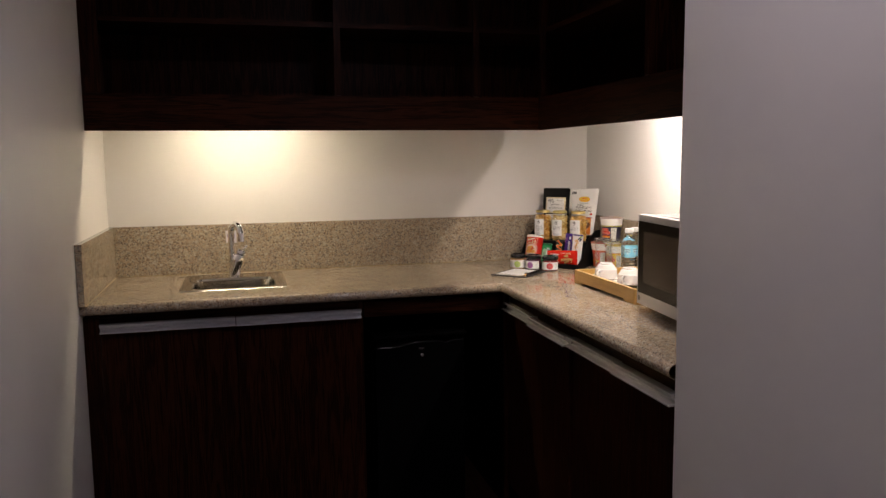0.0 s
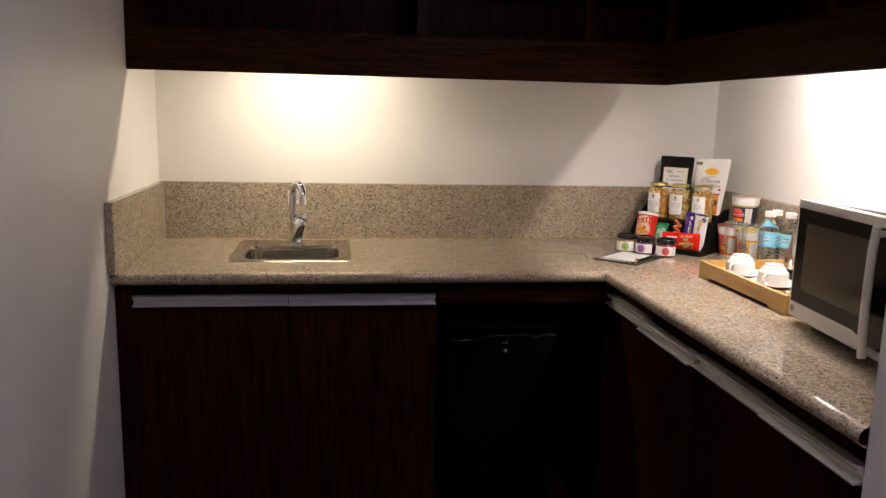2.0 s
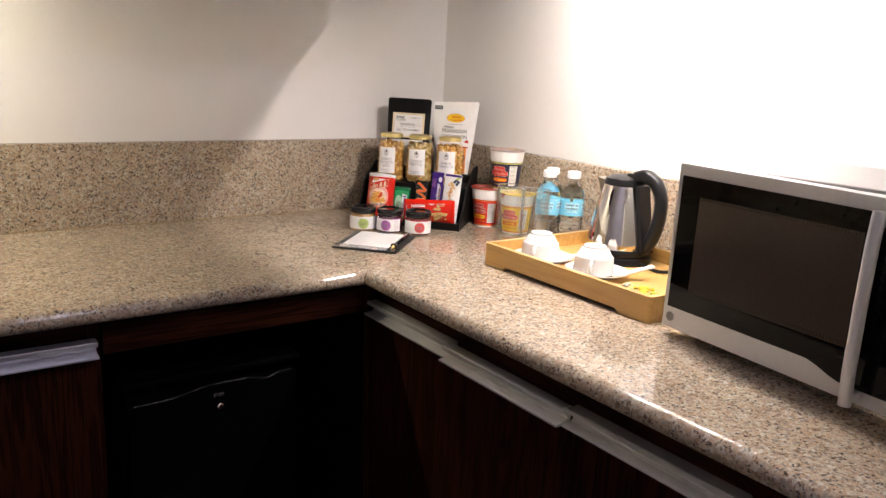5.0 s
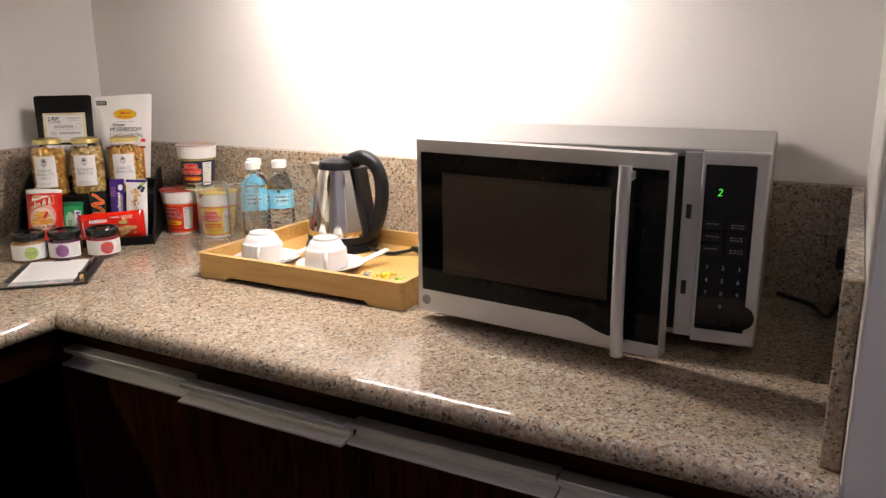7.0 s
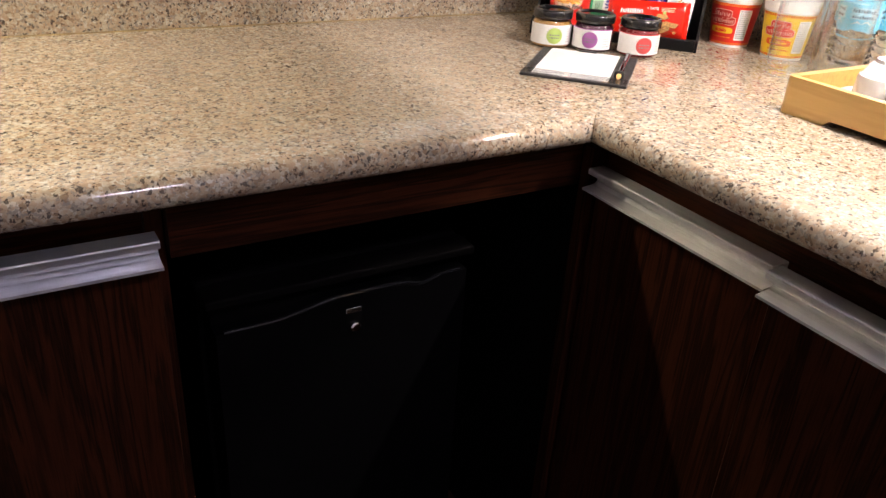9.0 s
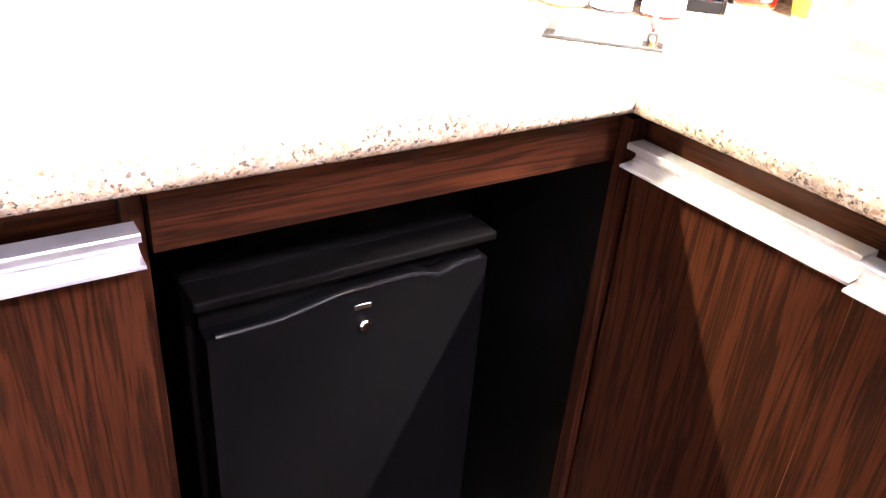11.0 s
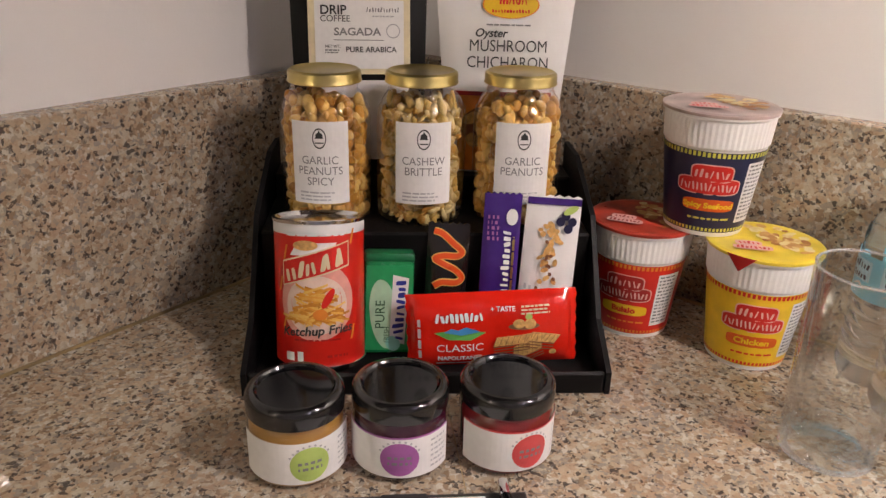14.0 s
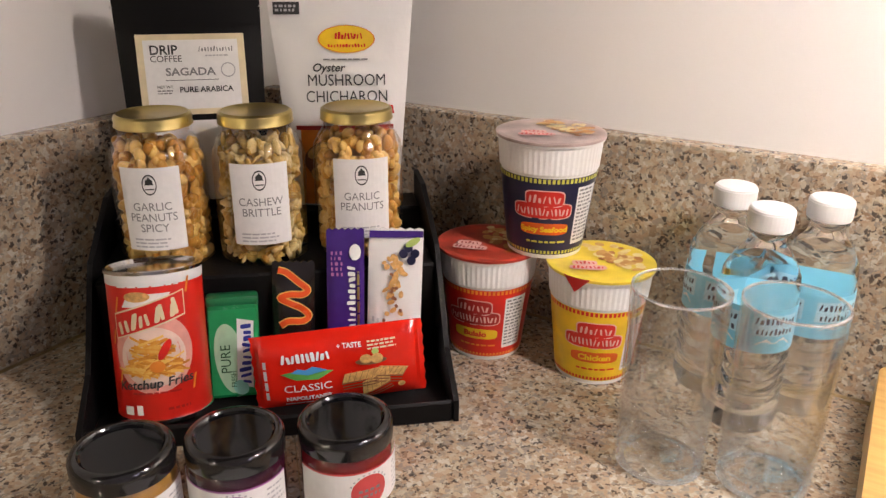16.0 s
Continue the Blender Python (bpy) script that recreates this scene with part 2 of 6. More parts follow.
def spline(points, n=8):
    """Smooth points through the given ones."""
    p = [Vector(q) for q in points]
    p = [2 * p[0] - p[1]] + p + [2 * p[-1] - p[-2]]
    out = []
    for i in range(1, len(p) - 2):
        for k in range(n):
            t = k / n
            out.append(0.5 * (2 * p[i] + (p[i + 1] - p[i - 1]) * t + (2 * p[i - 1] - 5 * p[i] + 4 * p[i + 1] - p[i + 2]) * t * t
                              + (3 * p[i] - p[i - 1] - 3 * p[i + 1] + p[i + 2]) * t ** 3))
    out.append(p[-2])
    return out


def prism(outline, axis, a, b, bm=None):
    """A 2D outline drawn out along an axis from a to b. The outline's two numbers are the other two axes in order."""
    bm = bm or bmesh.new()

    def put(q, s):
        c = list(q)
        c.insert(axis, s)
        return bm.verts.new(c)
    lo, hi = [put(q, a) for q in outline], [put(q, b) for q in outline]
    n = len(outline)
    for i in range(n):
        bm.faces.new((lo[i], lo[(i + 1) % n], hi[(i + 1) % n], hi[i]))
    bm.faces.new(lo)
    bm.faces.new(hi)
    return bm


def rounded(w, d, r, n=6, cx=0.0, cy=0.0):
    """The outline of a rounded rectangle, anticlockwise."""
    pts = []
    for k, (sx, sy) in enumerate(((1, 1), (-1, 1), (-1, -1), (1, -1))):
        for i in range(n + 1):
            a = math.pi / 2 * (k + i / n)
            pts.append((cx + sx * (w / 2 - r) + r * math.cos(a), cy + sy * (d / 2 - r) + r * math.sin(a)))
    return pts


def loft(loops, bm=None, cap0=False, cap1=False):
    bm = bm or bmesh.new()
    rings = [[bm.verts.new(p) for p in l] for l in loops]
    n = len(rings[0])
    for a, b in zip(rings, rings[1:]):
        for i in range(n):
            bm.faces.new((a[i], a[(i + 1) % n], b[(i + 1) % n], b[i]))
    if cap0:
        bm.faces.new(rings[0])
    if cap1:
        bm.faces.new(rings[-1])
    return bm


# ---- the room ----
LEFT, BACK, RIGHT, END = -0.022, 3.06, 2.09, 1.22
EDGE = 1.448
structure("floor", box(-0.3, 3.4, -2.9, 3.3, -0.1, 0.0), FLOOR, "dark brown wooden floor in front of the kitchenette", "floor")
structure("ceiling", box(-0.3, 3.4, -2.9, 3.3, 2.5, 2.6), CEIL, "plain white painted ceiling over the kitchenette", "ceiling")
structure("wall_west", box(LEFT - 0.12, LEFT, -2.7, BACK + 0.12, 0, 2.5), PAINT, "off-white painted wall beside the sink counter", "wall")
structure("wall_north", box(LEFT, RIGHT, BACK, BACK + 0.12, 0, 2.5), PAINT, "cream painted wall behind the sink counter", "wall")
structure("wall_east", box(RIGHT, RIGHT + 0.12, END, BACK + 0.12, 0, 2.5), PAINT, "cream painted wall behind the microwave counter", "wall")
structure("wall_partition", box(EDGE, RIGHT + 0.12, -2.7, END, 0, 2.5, 0.004), PAINT, "pale painted thick wall between the entrance and the counter end", "wall")
structure("wall_south", box(LEFT - 0.12, RIGHT + 0.12, -2.82, -2.7, 0, 2.5), PAINT, "pale painted wall behind the walker", "wall")
# Unseen lamp, added and placed to brighten the west and partition walls.
lamp = thing("added_hall_lamp", "unseen round cool lamp added under the ceiling to light the entrance walls", "lamp", pose(1.20, 0.60, 2.5))
part("body", lathe([(0.0, -0.001), (0.20, -0.001), (0.205, -0.01), (0.20, -0.03), (0.185, -0.032)], 40), WHITE, lamp, smooth=True)
part("diffuser", lathe([(0.185, -0.031), (0.15, -0.046), (0.0, -0.052)], 40), glowing("added_cool_glow", (0.86, 0.79, 1.0), ADDED_HALL_GLOW), lamp, "glowing diffuser", smooth=True)

# ---- worktop ----
FRONT_Y, FRONT_X, TOP, THICK = 2.403, 1.432, 0.9, 0.035
prof = [(0.075, TOP - THICK)] + [(THICK / 2 * (1 - math.sin(a)), TOP - THICK / 2 - THICK / 2 * math.cos(a)) for a in [math.pi * k / 12 for k in range(13)]]
worktop = thing("worktop", "speckled brown-grey polished granite L-shaped worktop with bullnose edge", "worktop")
GAP = 0.0005
SX0, SX1, SY0, SY1 = 0.305, 0.633, 2.61, 2.88
bm = bmesh.new()
rows = [(bm.verts.new((LEFT, FRONT_Y + d, z)), bm.verts.new((FRONT_X + d - GAP, FRONT_Y + d, z))) for d, z in prof]
for a, b in zip(rows, rows[1:]):
    bm.faces.new((a[0], a[1], b[1], b[0]))
fy, by = FRONT_Y + THICK / 2, BACK
fx = FRONT_X + THICK / 2


def quad(bm, *pts):
    return bm.faces.new([bm.verts.new((*p, TOP)) for p in pts])


quad(bm, (LEFT, fy), (SX0, fy), (SX0, by), (LEFT, by))
quad(bm, (SX0, fy), (SX1, fy), (SX1, SY0), (SX0, SY0))
quad(bm, (SX0, SY1), (SX1, SY1), (SX1, by), (SX0, by))
quad(bm, (SX1, fy), (fx - GAP, fy), (fx + by - fy - GAP, by), (SX1, by))
part("slab", bm, GRANITE, worktop, smooth=True)
bm = bmesh.new()
rows = [(bm.verts.new((FRONT_X + d + GAP, FRONT_Y + d, z)), bm.verts.new((FRONT_X + d + GAP, END, z))) for d, z in prof]
for a, b in zip(rows, rows[1:]):
    bm.faces.new((a[0], b[0], b[1], a[1]))
quad(bm, (fx + GAP, fy), (fx + GAP, END), (RIGHT, END), (RIGHT, fy + RIGHT - fx - GAP))
part("slab", bm, GRANITE, worktop, smooth=True)
part("joint", box(FRONT_X + 0.01, FRONT_X + 0.7, -0.003, 0.003, TOP - 0.02, TOP - 0.0006), GROUT, worktop, "thin brown sealed joint",
     m=Matrix.Translation((FRONT_X, FRONT_Y, 0)) @ Matrix.Rotation(radians(45), 4, "Z") @ Matrix.Translation((-FRONT_X + 0.02, 0, 0)))
BS = 1.105
bs = thing("backsplash", "speckled granite upstand along the walls", "backsplash", kind="structure")
part("panel", box(LEFT + 0.022, RIGHT - 0.02, BACK - 0.024, BACK - 0.0005, TOP + 0.0005, BS, 0.0015, 1), GRANITE, bs)
part("panel", box(LEFT + 0.0005, LEFT + 0.022, 2.388, BACK - 0.0005, TOP + 0.0005, BS, 0.0015, 1), GRANITE, bs)
part("panel", box(RIGHT - 0.02, RIGHT - 0.0005, END + 0.0005, BACK - 0.025, TOP + 0.0005, BS, 0.0015, 1), GRANITE, bs)
part("panel", box(1.475, RIGHT - 0.0205, END + 0.0005, END + 0.02, TOP + 0.0005, BS, 0.0015, 1), GRANITE, bs)
bm = tube([(LEFT + 0.03, BACK - 0.025, TOP), (RIGHT - 0.02, BACK - 0.025, TOP)], 0.0022, 6)
tube([(RIGHT - 0.021, END, TOP), (RIGHT - 0.021, BACK - 0.02, TOP)], 0.0022, 6, bm)
tube([(LEFT + 0.0225, 2.39, TOP), (LEFT + 0.0225, BACK - 0.02, TOP)], 0.0022, 6, bm)
part("sealant_bead", bm, GROUT, bs, "yellowed sealant bead")

# ---- base cabinets ----
HZ = 0.794
HANDLE = [(0.0, 0.0350), (0.0235, 0.0350), (0.025, 0.0335), (0.025, 0.0275), (0.0225, 0.0262), (0.0125, 0.0230), (0.0080, 0.0190), (0.0080, 0.0150), (0.0130, 0.0110),
          (0.0315, 0.0090), (0.0320, 0.0062), (0.0300, 0.0055), (0.0065, 0.0050), (0.0065, 0.0), (0.0, 0.0)]


def door_x(parent, x0, x1, y, recess=0.0):
    """A door in the run under the sink, with its aluminium edge pull."""
    y += recess
    d = part("door", box(x0 + 0.0015, x1 - 0.0015, y, y + 0.019, 0.11, HZ + 0.0049, 0.0012, 1), WOOD_Z, parent)
    part("handle", prism([(y - o + 0.006, HZ + z) for o, z in HANDLE], 0, x0 + 0.0015, x1 - 0.0015), ALU_X, d, "brushed aluminium edge pull")


def door_y(parent, y0, y1, x, recess=0.0):
    x += recess
    d = part("door", box(x, x + 0.019, y0 + 0.0015, y1 - 0.0015, 0.11, HZ + 0.0049, 0.0012, 1), WOOD_Z, parent)
    part("handle", prism([(x - o + 0.006, HZ + z) for o, z in HANDLE], 1, y0 + 0.0015, y1 - 0.0015), ALU_Y_LIT, d, "brushed aluminium edge pull")


FACE_Y, FACE_X = 2.443, 1.4585
sink_unit = thing("sink_cabinet", "dark wenge two-door base cabinet under the sink", "cabinet")
part("side_panel", box(LEFT + 0.001, LEFT + 0.02, FACE_Y + 0.02, BACK - 0.02, 0.1, 0.853), WOOD_Z, sink_unit)
part("side_panel", box(0.905, 0.923, FACE_Y + 0.02, BACK - 0.02, 0.1, 0.853), WOOD_Z, sink_unit)
part("bottom_panel", box(LEFT + 0.0205, 0.9045, FACE_Y + 0.022, BACK - 0.041, 0.1, 0.118), WOOD_X, sink_unit)
part("back_panel", box(LEFT + 0.0205, 0.9045, BACK - 0.04, BACK - 0.022, 0.119, 0.70), WOOD_Z, sink_unit)
part("front_rail", box(LEFT + 0.0205, 0.9045, FACE_Y + 0.03, FACE_Y + 0.048, 0.78, 0.853), WOOD_X, sink_unit)
part("plinth", box(LEFT + 0.001, 0.923, FACE_Y + 0.06, FACE_Y + 0.078, 0.0, 0.099), WOOD_X, sink_unit)
part("filler_strip", box(LEFT + 0.001, 0.029, FACE_Y, FACE_Y + 0.019, 0.11, 0.853), WOOD_Z, sink_unit)
door_x(sink_unit, 0.030, 0.4715, FACE_Y)
door_x(sink_unit, 0.4715, 0.913, FACE_Y, -0.003)

# Fridge black; on the niche side panel it puts the shade into the colour.
FRIDGE_AND_SHADE_BLACK = plain("fridge_and_shade_black", (0.0022, 0.0019, 0.0019), 0.6, spec=0.03)
niche = thing("fridge_niche", "dark wenge surround of the fridge niche", "cabinet")
part("side_panel", box(1.4675, 1.485, 2.4445, BACK - 0.041, 0.0, 0.853), FRIDGE_AND_SHADE_BLACK, niche, "niche side coloured near-black for shade")
part("apron", box(0.924, 1.457, FACE_Y, FACE_Y + 0.019, 0.797, 0.853), WOOD_X, niche)
part("back_panel", box(0.924, 1.467, BACK - 0.04, BACK - 0.022, 0.0, 0.853), WOOD_Z, niche)

tray_unit = thing("counter_cabinet", "dark wenge four-door base cabinet under the microwave counter", "cabinet")
part("side_panel", box(FACE_X + 0.027, RIGHT - 0.02, 2.424, 2.442, 0.1, 0.853), WOOD_Z, tray_unit)
part("side_panel", box(FACE_X + 0.027, RIGHT - 0.02, END + 0.001, END + 0.019, 0.1, 0.853), WOOD_Z, tray_unit)
part("bottom_panel", box(FACE_X + 0.027, RIGHT - 0.041, END + 0.0195, 2.4235, 0.1, 0.118), WOOD_Y, tray_unit)
part("front_rail", box(FACE_X + 0.03, FACE_X + 0.048, END + 0.0195, 2.4235, 0.78, 0.853), WOOD_Y, tray_unit)
part("back_panel", box(RIGHT - 0.04, RIGHT - 0.022, END + 0.0195, 2.4235, 0.119, 0.853), WOOD_Z, tray_unit)
part("plinth", box(FACE_X + 0.06, FACE_X + 0.078, END + 0.001, 2.442, 0.0, 0.099), WOOD_Y, tray_unit)
part("corner_post", box(FACE_X, FACE_X + 0.02, 2.424, 2.443, 0.0, 0.853), WOOD_Z, tray_unit)
for y0, y1, rec in ((2.126, 2.42, 0.011), (1.816, 2.126, -0.003), (1.514, 1.816, 0.008), (END + 0.004, 1.514, 0.003)):
    door_y(tray_unit, y0, y1, FACE_X, rec)

# ---- upper cabinets ----
UB, UT, UY, UX = 1.481, 2.34, 2.685, 1.698
upper = thing("sink_wall_cabinet", "dark wenge open wall cabinet above the sink", "cabinet")
part("light_rail", box(LEFT + 0.001, UX + 0.02, UY, UY + 0.02, UB, 1.612), WOOD_X, upper)
part("bottom_panel", box(LEFT + 0.001, RIGHT - 0.001, UY + 0.021, BACK - 0.001, 1.594, 1.612), WOOD_X, upper)
part("stile", box(LEFT + 0.001, 0.042, UY, UY + 0.02, 1.613, UT), WOOD_Z, upper)
part("stile", box(0.868, 0.893, UY, UY + 0.02, 1.613, UT), WOOD_Z, upper)
part("stile", box(1.42, 1.445, UY, UY + 0.02, 1.613, UT), WOOD_Z, upper)
part("divider", box(0.872, 0.889, UY + 0.021, BACK - 0.02, 1.613, UT), WOOD_Z, upper)
part("side_panel", box(LEFT + 0.001, LEFT + 0.019, UY + 0.021, BACK - 0.02, 1.613, UT), WOOD_Z, upper)
part("shelf", box(LEFT + 0.02, 0.871, UY + 0.022, BACK - 0.02, 1.868, 1.888), WOOD_X, upper)
part("shelf", box(0.89, RIGHT - 0.02, UY + 0.022, BACK - 0.02, 1.868, 1.888), WOOD_X, upper)
part("back_panel", box(LEFT + 0.001, RIGHT - 0.001, BACK - 0.019, BACK - 0.001, 1.613, UT), WOOD_Z, upper)
part("top_panel", box(LEFT + 0.001, RIGHT - 0.001, UY, BACK - 0.001, UT + 0.001, UT + 0.02), WOOD_X, upper)
upper2 = thing("counter_wall_cabinet", "dark wenge open wall cabinet above the microwave", "cabinet")
part("light_rail", box(UX, UX + 0.02, END + 0.001, UY - 0.001, UB, 1.612), WOOD_Y, upper2)
part("bottom_panel", box(UX + 0.021, RIGHT - 0.001, END + 0.001, UY + 0.02, 1.594, 1.612), WOOD_Y, upper2)
for y in (2.66, 1.81, END + 0.002):
    part("stile", box(UX, UX + 0.02, y, y + 0.024, 1.613, UT), WOOD_Z, upper2)
part("divider", box(UX + 0.021, RIGHT - 0.02, 1.814, 1.831, 1.613, UT), WOOD_Z, upper2)
part("shelf", box(UX + 0.022, RIGHT - 0.02, 1.832, UY + 0.02, 1.868, 1.888), WOOD_Y, upper2)
part("shelf", box(UX + 0.022, RIGHT - 0.02, END + 0.002, 1.813, 1.868, 1.888), WOOD_Y, upper2)
part("back_panel", box(RIGHT - 0.019, RIGHT - 0.001, END + 0.001, BACK - 0.02, 1.613, UT), WOOD_Z, upper2)
part("top_panel", box(UX, RIGHT - 0.001, END + 0.001, UY - 0.001, UT + 0.001, UT + 0.02), WOOD_Y, upper2)


def under_lamp(m, length, glow, label, flat=False):
    """A slim lamp that hangs under a panel: a round tube, or a flat strip with a shallow diffuser; its length runs along its own x."""
    t = thing("under_cabinet_lamp", label, "lamp", m)
    part("housing", box(-length / 2 - 0.02, length / 2 + 0.02, -0.014, 0.014, -0.008, 0.0, 0.002), WHITE, t)
    if flat:
        part("diffuser", box(-length / 2, length / 2, -0.012, 0.012, -0.0125, -0.0082, 0.001, 1), glow, t, "glowing flat diffuser")
    else:
        part("tube", tube([(-length / 2, 0, -0.018), (length / 2, 0, -0.018)], 0.007, 12), glow, t, "glowing tube")
    for side in (-1, 1):
        part("end_cap", box(side * (length / 2 + 0.009) - 0.0085, side * (length / 2 + 0.009) + 0.0085, -0.012, 0.012, -0.014 if flat else -0.028, -0.0081), WHITE, t)
    return t


under_lamp(pose(0.53, UY + 0.095, 1.5935), 0.42, TUBE_W, "lit warm white strip lamp under the sink wall cabinet", True)
under_lamp(pose(UX + 0.088, 2.06, 1.5935, 0, 0, 90), 0.42, TUBE_N, "lit white tube lamp under the microwave wall cabinet")

# ---- sink and faucet ----
sink = thing("sink", "small stainless steel drop-in sink set in the granite worktop", "sink", pose(0.468, 2.7725, TOP))
W, D = 0.386, 0.395
bx, by_, bcy = 0.300, 0.240, -0.026


def ring(w, d, r, z, cy=0.0):
    return [(x, y, z) for x, y in rounded(w, d, r, 6, 0, cy)]


SINK_STEEL = plain("sink_steel", (0.66, 0.64, 0.60), 0.11, 1.0, 0.05, scale=30)
part("rim", loft([ring(W, D, 0.016, 0.0006), ring(W, D, 0.016, 0.0025), ring(W - 0.006, D - 0.006, 0.014, 0.0045), ring(W - 0.016, D - 0.016, 0.012, 0.0045),
                  ring(W - 0.024, D - 0.024, 0.012, 0.0022), ring(bx + 0.02, by_ + 0.02, 0.052, 0.0022, bcy), ring(bx + 0.008, by_ + 0.008, 0.05, 0.0010, bcy),
                  ring(bx, by_, 0.048, -0.006, bcy)]), SINK_STEEL, sink, smooth=True)
part("bowl", loft([ring(bx, by_, 0.048, -0.006, bcy), ring(bx - 0.006, by_ - 0.006, 0.048, -0.05, bcy), ring(bx - 0.012, by_ - 0.012, 0.048, -0.125, bcy),
                   ring(bx - 0.03, by_ - 0.03, 0.045, -0.145, bcy), ring(bx - 0.07, by_ - 0.07, 0.035, -0.15, bcy), ring(0.05, 0.05, 0.02, -0.153, bcy)], cap1=True),
     SINK_STEEL, sink, smooth=True)
part("drain", lathe([(0.0, -0.150), (0.012, -0.150), (0.014, -0.148), (0.024, -0.148), (0.03, -0.151)], 24, m=Matrix.Translation((0, bcy, 0))), CHROME, sink, smooth=True)

faucet = thing("faucet", "chrome swan-neck mixer tap behind the sink", "faucet", pose(0.468, 2.925, TOP + 0.0022))
part("base", lathe([(0.0, 0.0), (0.025, 0.0), (0.025, 0.006), (0.022, 0.009), (0.0, 0.009)], 28), CHROME, faucet, smooth=True)
part("body", tube([(0, 0, 0.006), (0.004, -0.002, 0.03), (0.014, -0.006, 0.06), (0.024, -0.010, 0.082), (0.027, -0.011, 0.088)], [0.025, 0.0245, 0.023, 0.0205, 0.016], 24), CHROME, faucet, smooth=True)
lever = part("lever_cap", lathe([(0.0, -0.004), (0.020, -0.004), (0.0205, 0.005), (0.015, 0.013), (0.0, 0.016)], 24, m=Matrix.Translation((0.030, -0.012, 0.094)) @ Matrix.Rotation(radians(24), 4, "Y")), CHROME, faucet, smooth=True)
part("lever", tube([(0.032, -0.012, 0.102), (0.043, 0.0, 0.112), (0.053, 0.012, 0.118)], [0.004, 0.0035, 0.005], 10), CHROME, lever, smooth=True)
neck = spline([(-0.006, 0.0, 0.02), (-0.008, 0.0, 0.09), (-0.008, 0.0, 0.165), (-0.003, -0.008, 0.198), (0.010, -0.028, 0.214), (0.023, -0.050, 0.207), (0.030, -0.064, 0.182), (0.032, -0.068, 0.158)], 7)
part("spout", tube(neck, 0.0122, 18), CHROME, faucet, smooth=True)
part("aerator", tube([(0.031, -0.066, 0.168), (0.0325, -0.069, 0.145)], 0.0138, 18), CHROME, faucet, smooth=True)
PURPLE_INK = plain("purple_ink", (0.20, 0.13, 0.30), 0.5)
stk = thing("wall_sticker", "small white square sticker with a dark ring on the backsplash", "sticker", pose(0.458, BACK - 0.0245, 1.052))
part("backing", box(-0.022, 0.022, -0.0008, 0.0, -0.026, 0.026), plain("sticker_paper", (0.62, 0.58, 0.6), 0.5), stk)
part("printed_ring", lathe([(0.012, 0.0), (0.0155, 0.0), (0.0155, 0.0006), (0.012, 0.0006)], 24, closed=True, m=Matrix.Translation((0, -0.0008, 0.004)) @ Matrix.Rotation(radians(90), 4, "X")), PURPLE_INK, stk)

# ---- fridge ----
FR_GREY = plain("fridge_door_paint", (0.0020, 0.0019, 0.0021), 0.38, relief=0.05, scale=500, spec=0.07)
fridge = thing("mini_fridge", "black mini fridge standing in the dark niche", "fridge", pose(1.142, 2.475, 0))
part("cabinet", box(-0.182, 0.182, 0.05, 0.46, 0.02, 0.712, 0.006), FRIDGE_AND_SHADE_BLACK, fridge)
part("top_trim", box(-0.182, 0.182, 0.004, 0.049, 0.700, 0.712, 0.003), FRIDGE_AND_SHADE_BLACK, fridge)


def grip_line(u):
    """Height of the wavy upper edge of the door, u from 0 at its hinge side to 1."""
    k = min(1.0, max(0.0, (u - 0.18) / 0.30))
    return 0.664 + 0.014 * k * k * (3 - 2 * k) - 0.009 * math.exp(-((u - 0.80) / 0.06) ** 2)


outl = [(-0.172, 0.03), (0.172, 0.03)] + [(0.172 - 0.344 * k / 36, grip_line(1 - k / 36)) for k in range(37)]
fd = part("door", prism(outl, 1, 0.006, 0.045), FR_GREY, fridge, "satin black door")
part("grip_recess", box(-0.172, 0.172, 0.03, 0.046, 0.65, 0.6985), FRIDGE_AND_SHADE_BLACK, fd)
edge_pts = [(x, 0.008, z + 0.001) for x, z in outl[2:]]
part("grip_edge", tube([edge_pts[k] for k in range(1, 36)], 0.0030, 8), plain("grip_lacquer", (0.006, 0.006, 0.007), 0.05, spec=0.7), fd, smooth=True)
part("badge", box(-0.007, 0.014, 0.0048, 0.0062, 0.652, 0.659, 0.0005, 1), plain("badge_silver", (0.5, 0.5, 0.5), 0.25, 1.0), fd, "small silver badge")
part("lock", lathe([(0.0, 0.0), (0.007, 0.0), (0.007, 0.003), (0.005, 0.005), (0.0, 0.005)], 20, m=Matrix.Translation((0.006, 0.0062, 0.630)) @ Matrix.Rotation(radians(90), 4, "X")), CHROME, fd, "chrome lock barrel", smooth=True)
for x in (-0.15, 0.15):
    for y in (0.09, 0.42):
        part("foot", box(x - 0.015, x + 0.015, y - 0.015, y + 0.015, 0.0, 0.019), BLACK, fridge)


# ---- print helpers: flat shapes, bars and words laid on a face or round a can ----
def on_flat(y=0.0):
    return lambda x, z, d: (x, y - d, z)


def on_round(radius, slope=0.0, z0=0.0):
    """Round a can whose axis is z; slope widens the radius with height."""
    def put(x, z, d):
        r = radius + slope * (z - z0) + d
        return (r * math.sin(x / radius), -r * math.cos(x / radius), z)
    return put


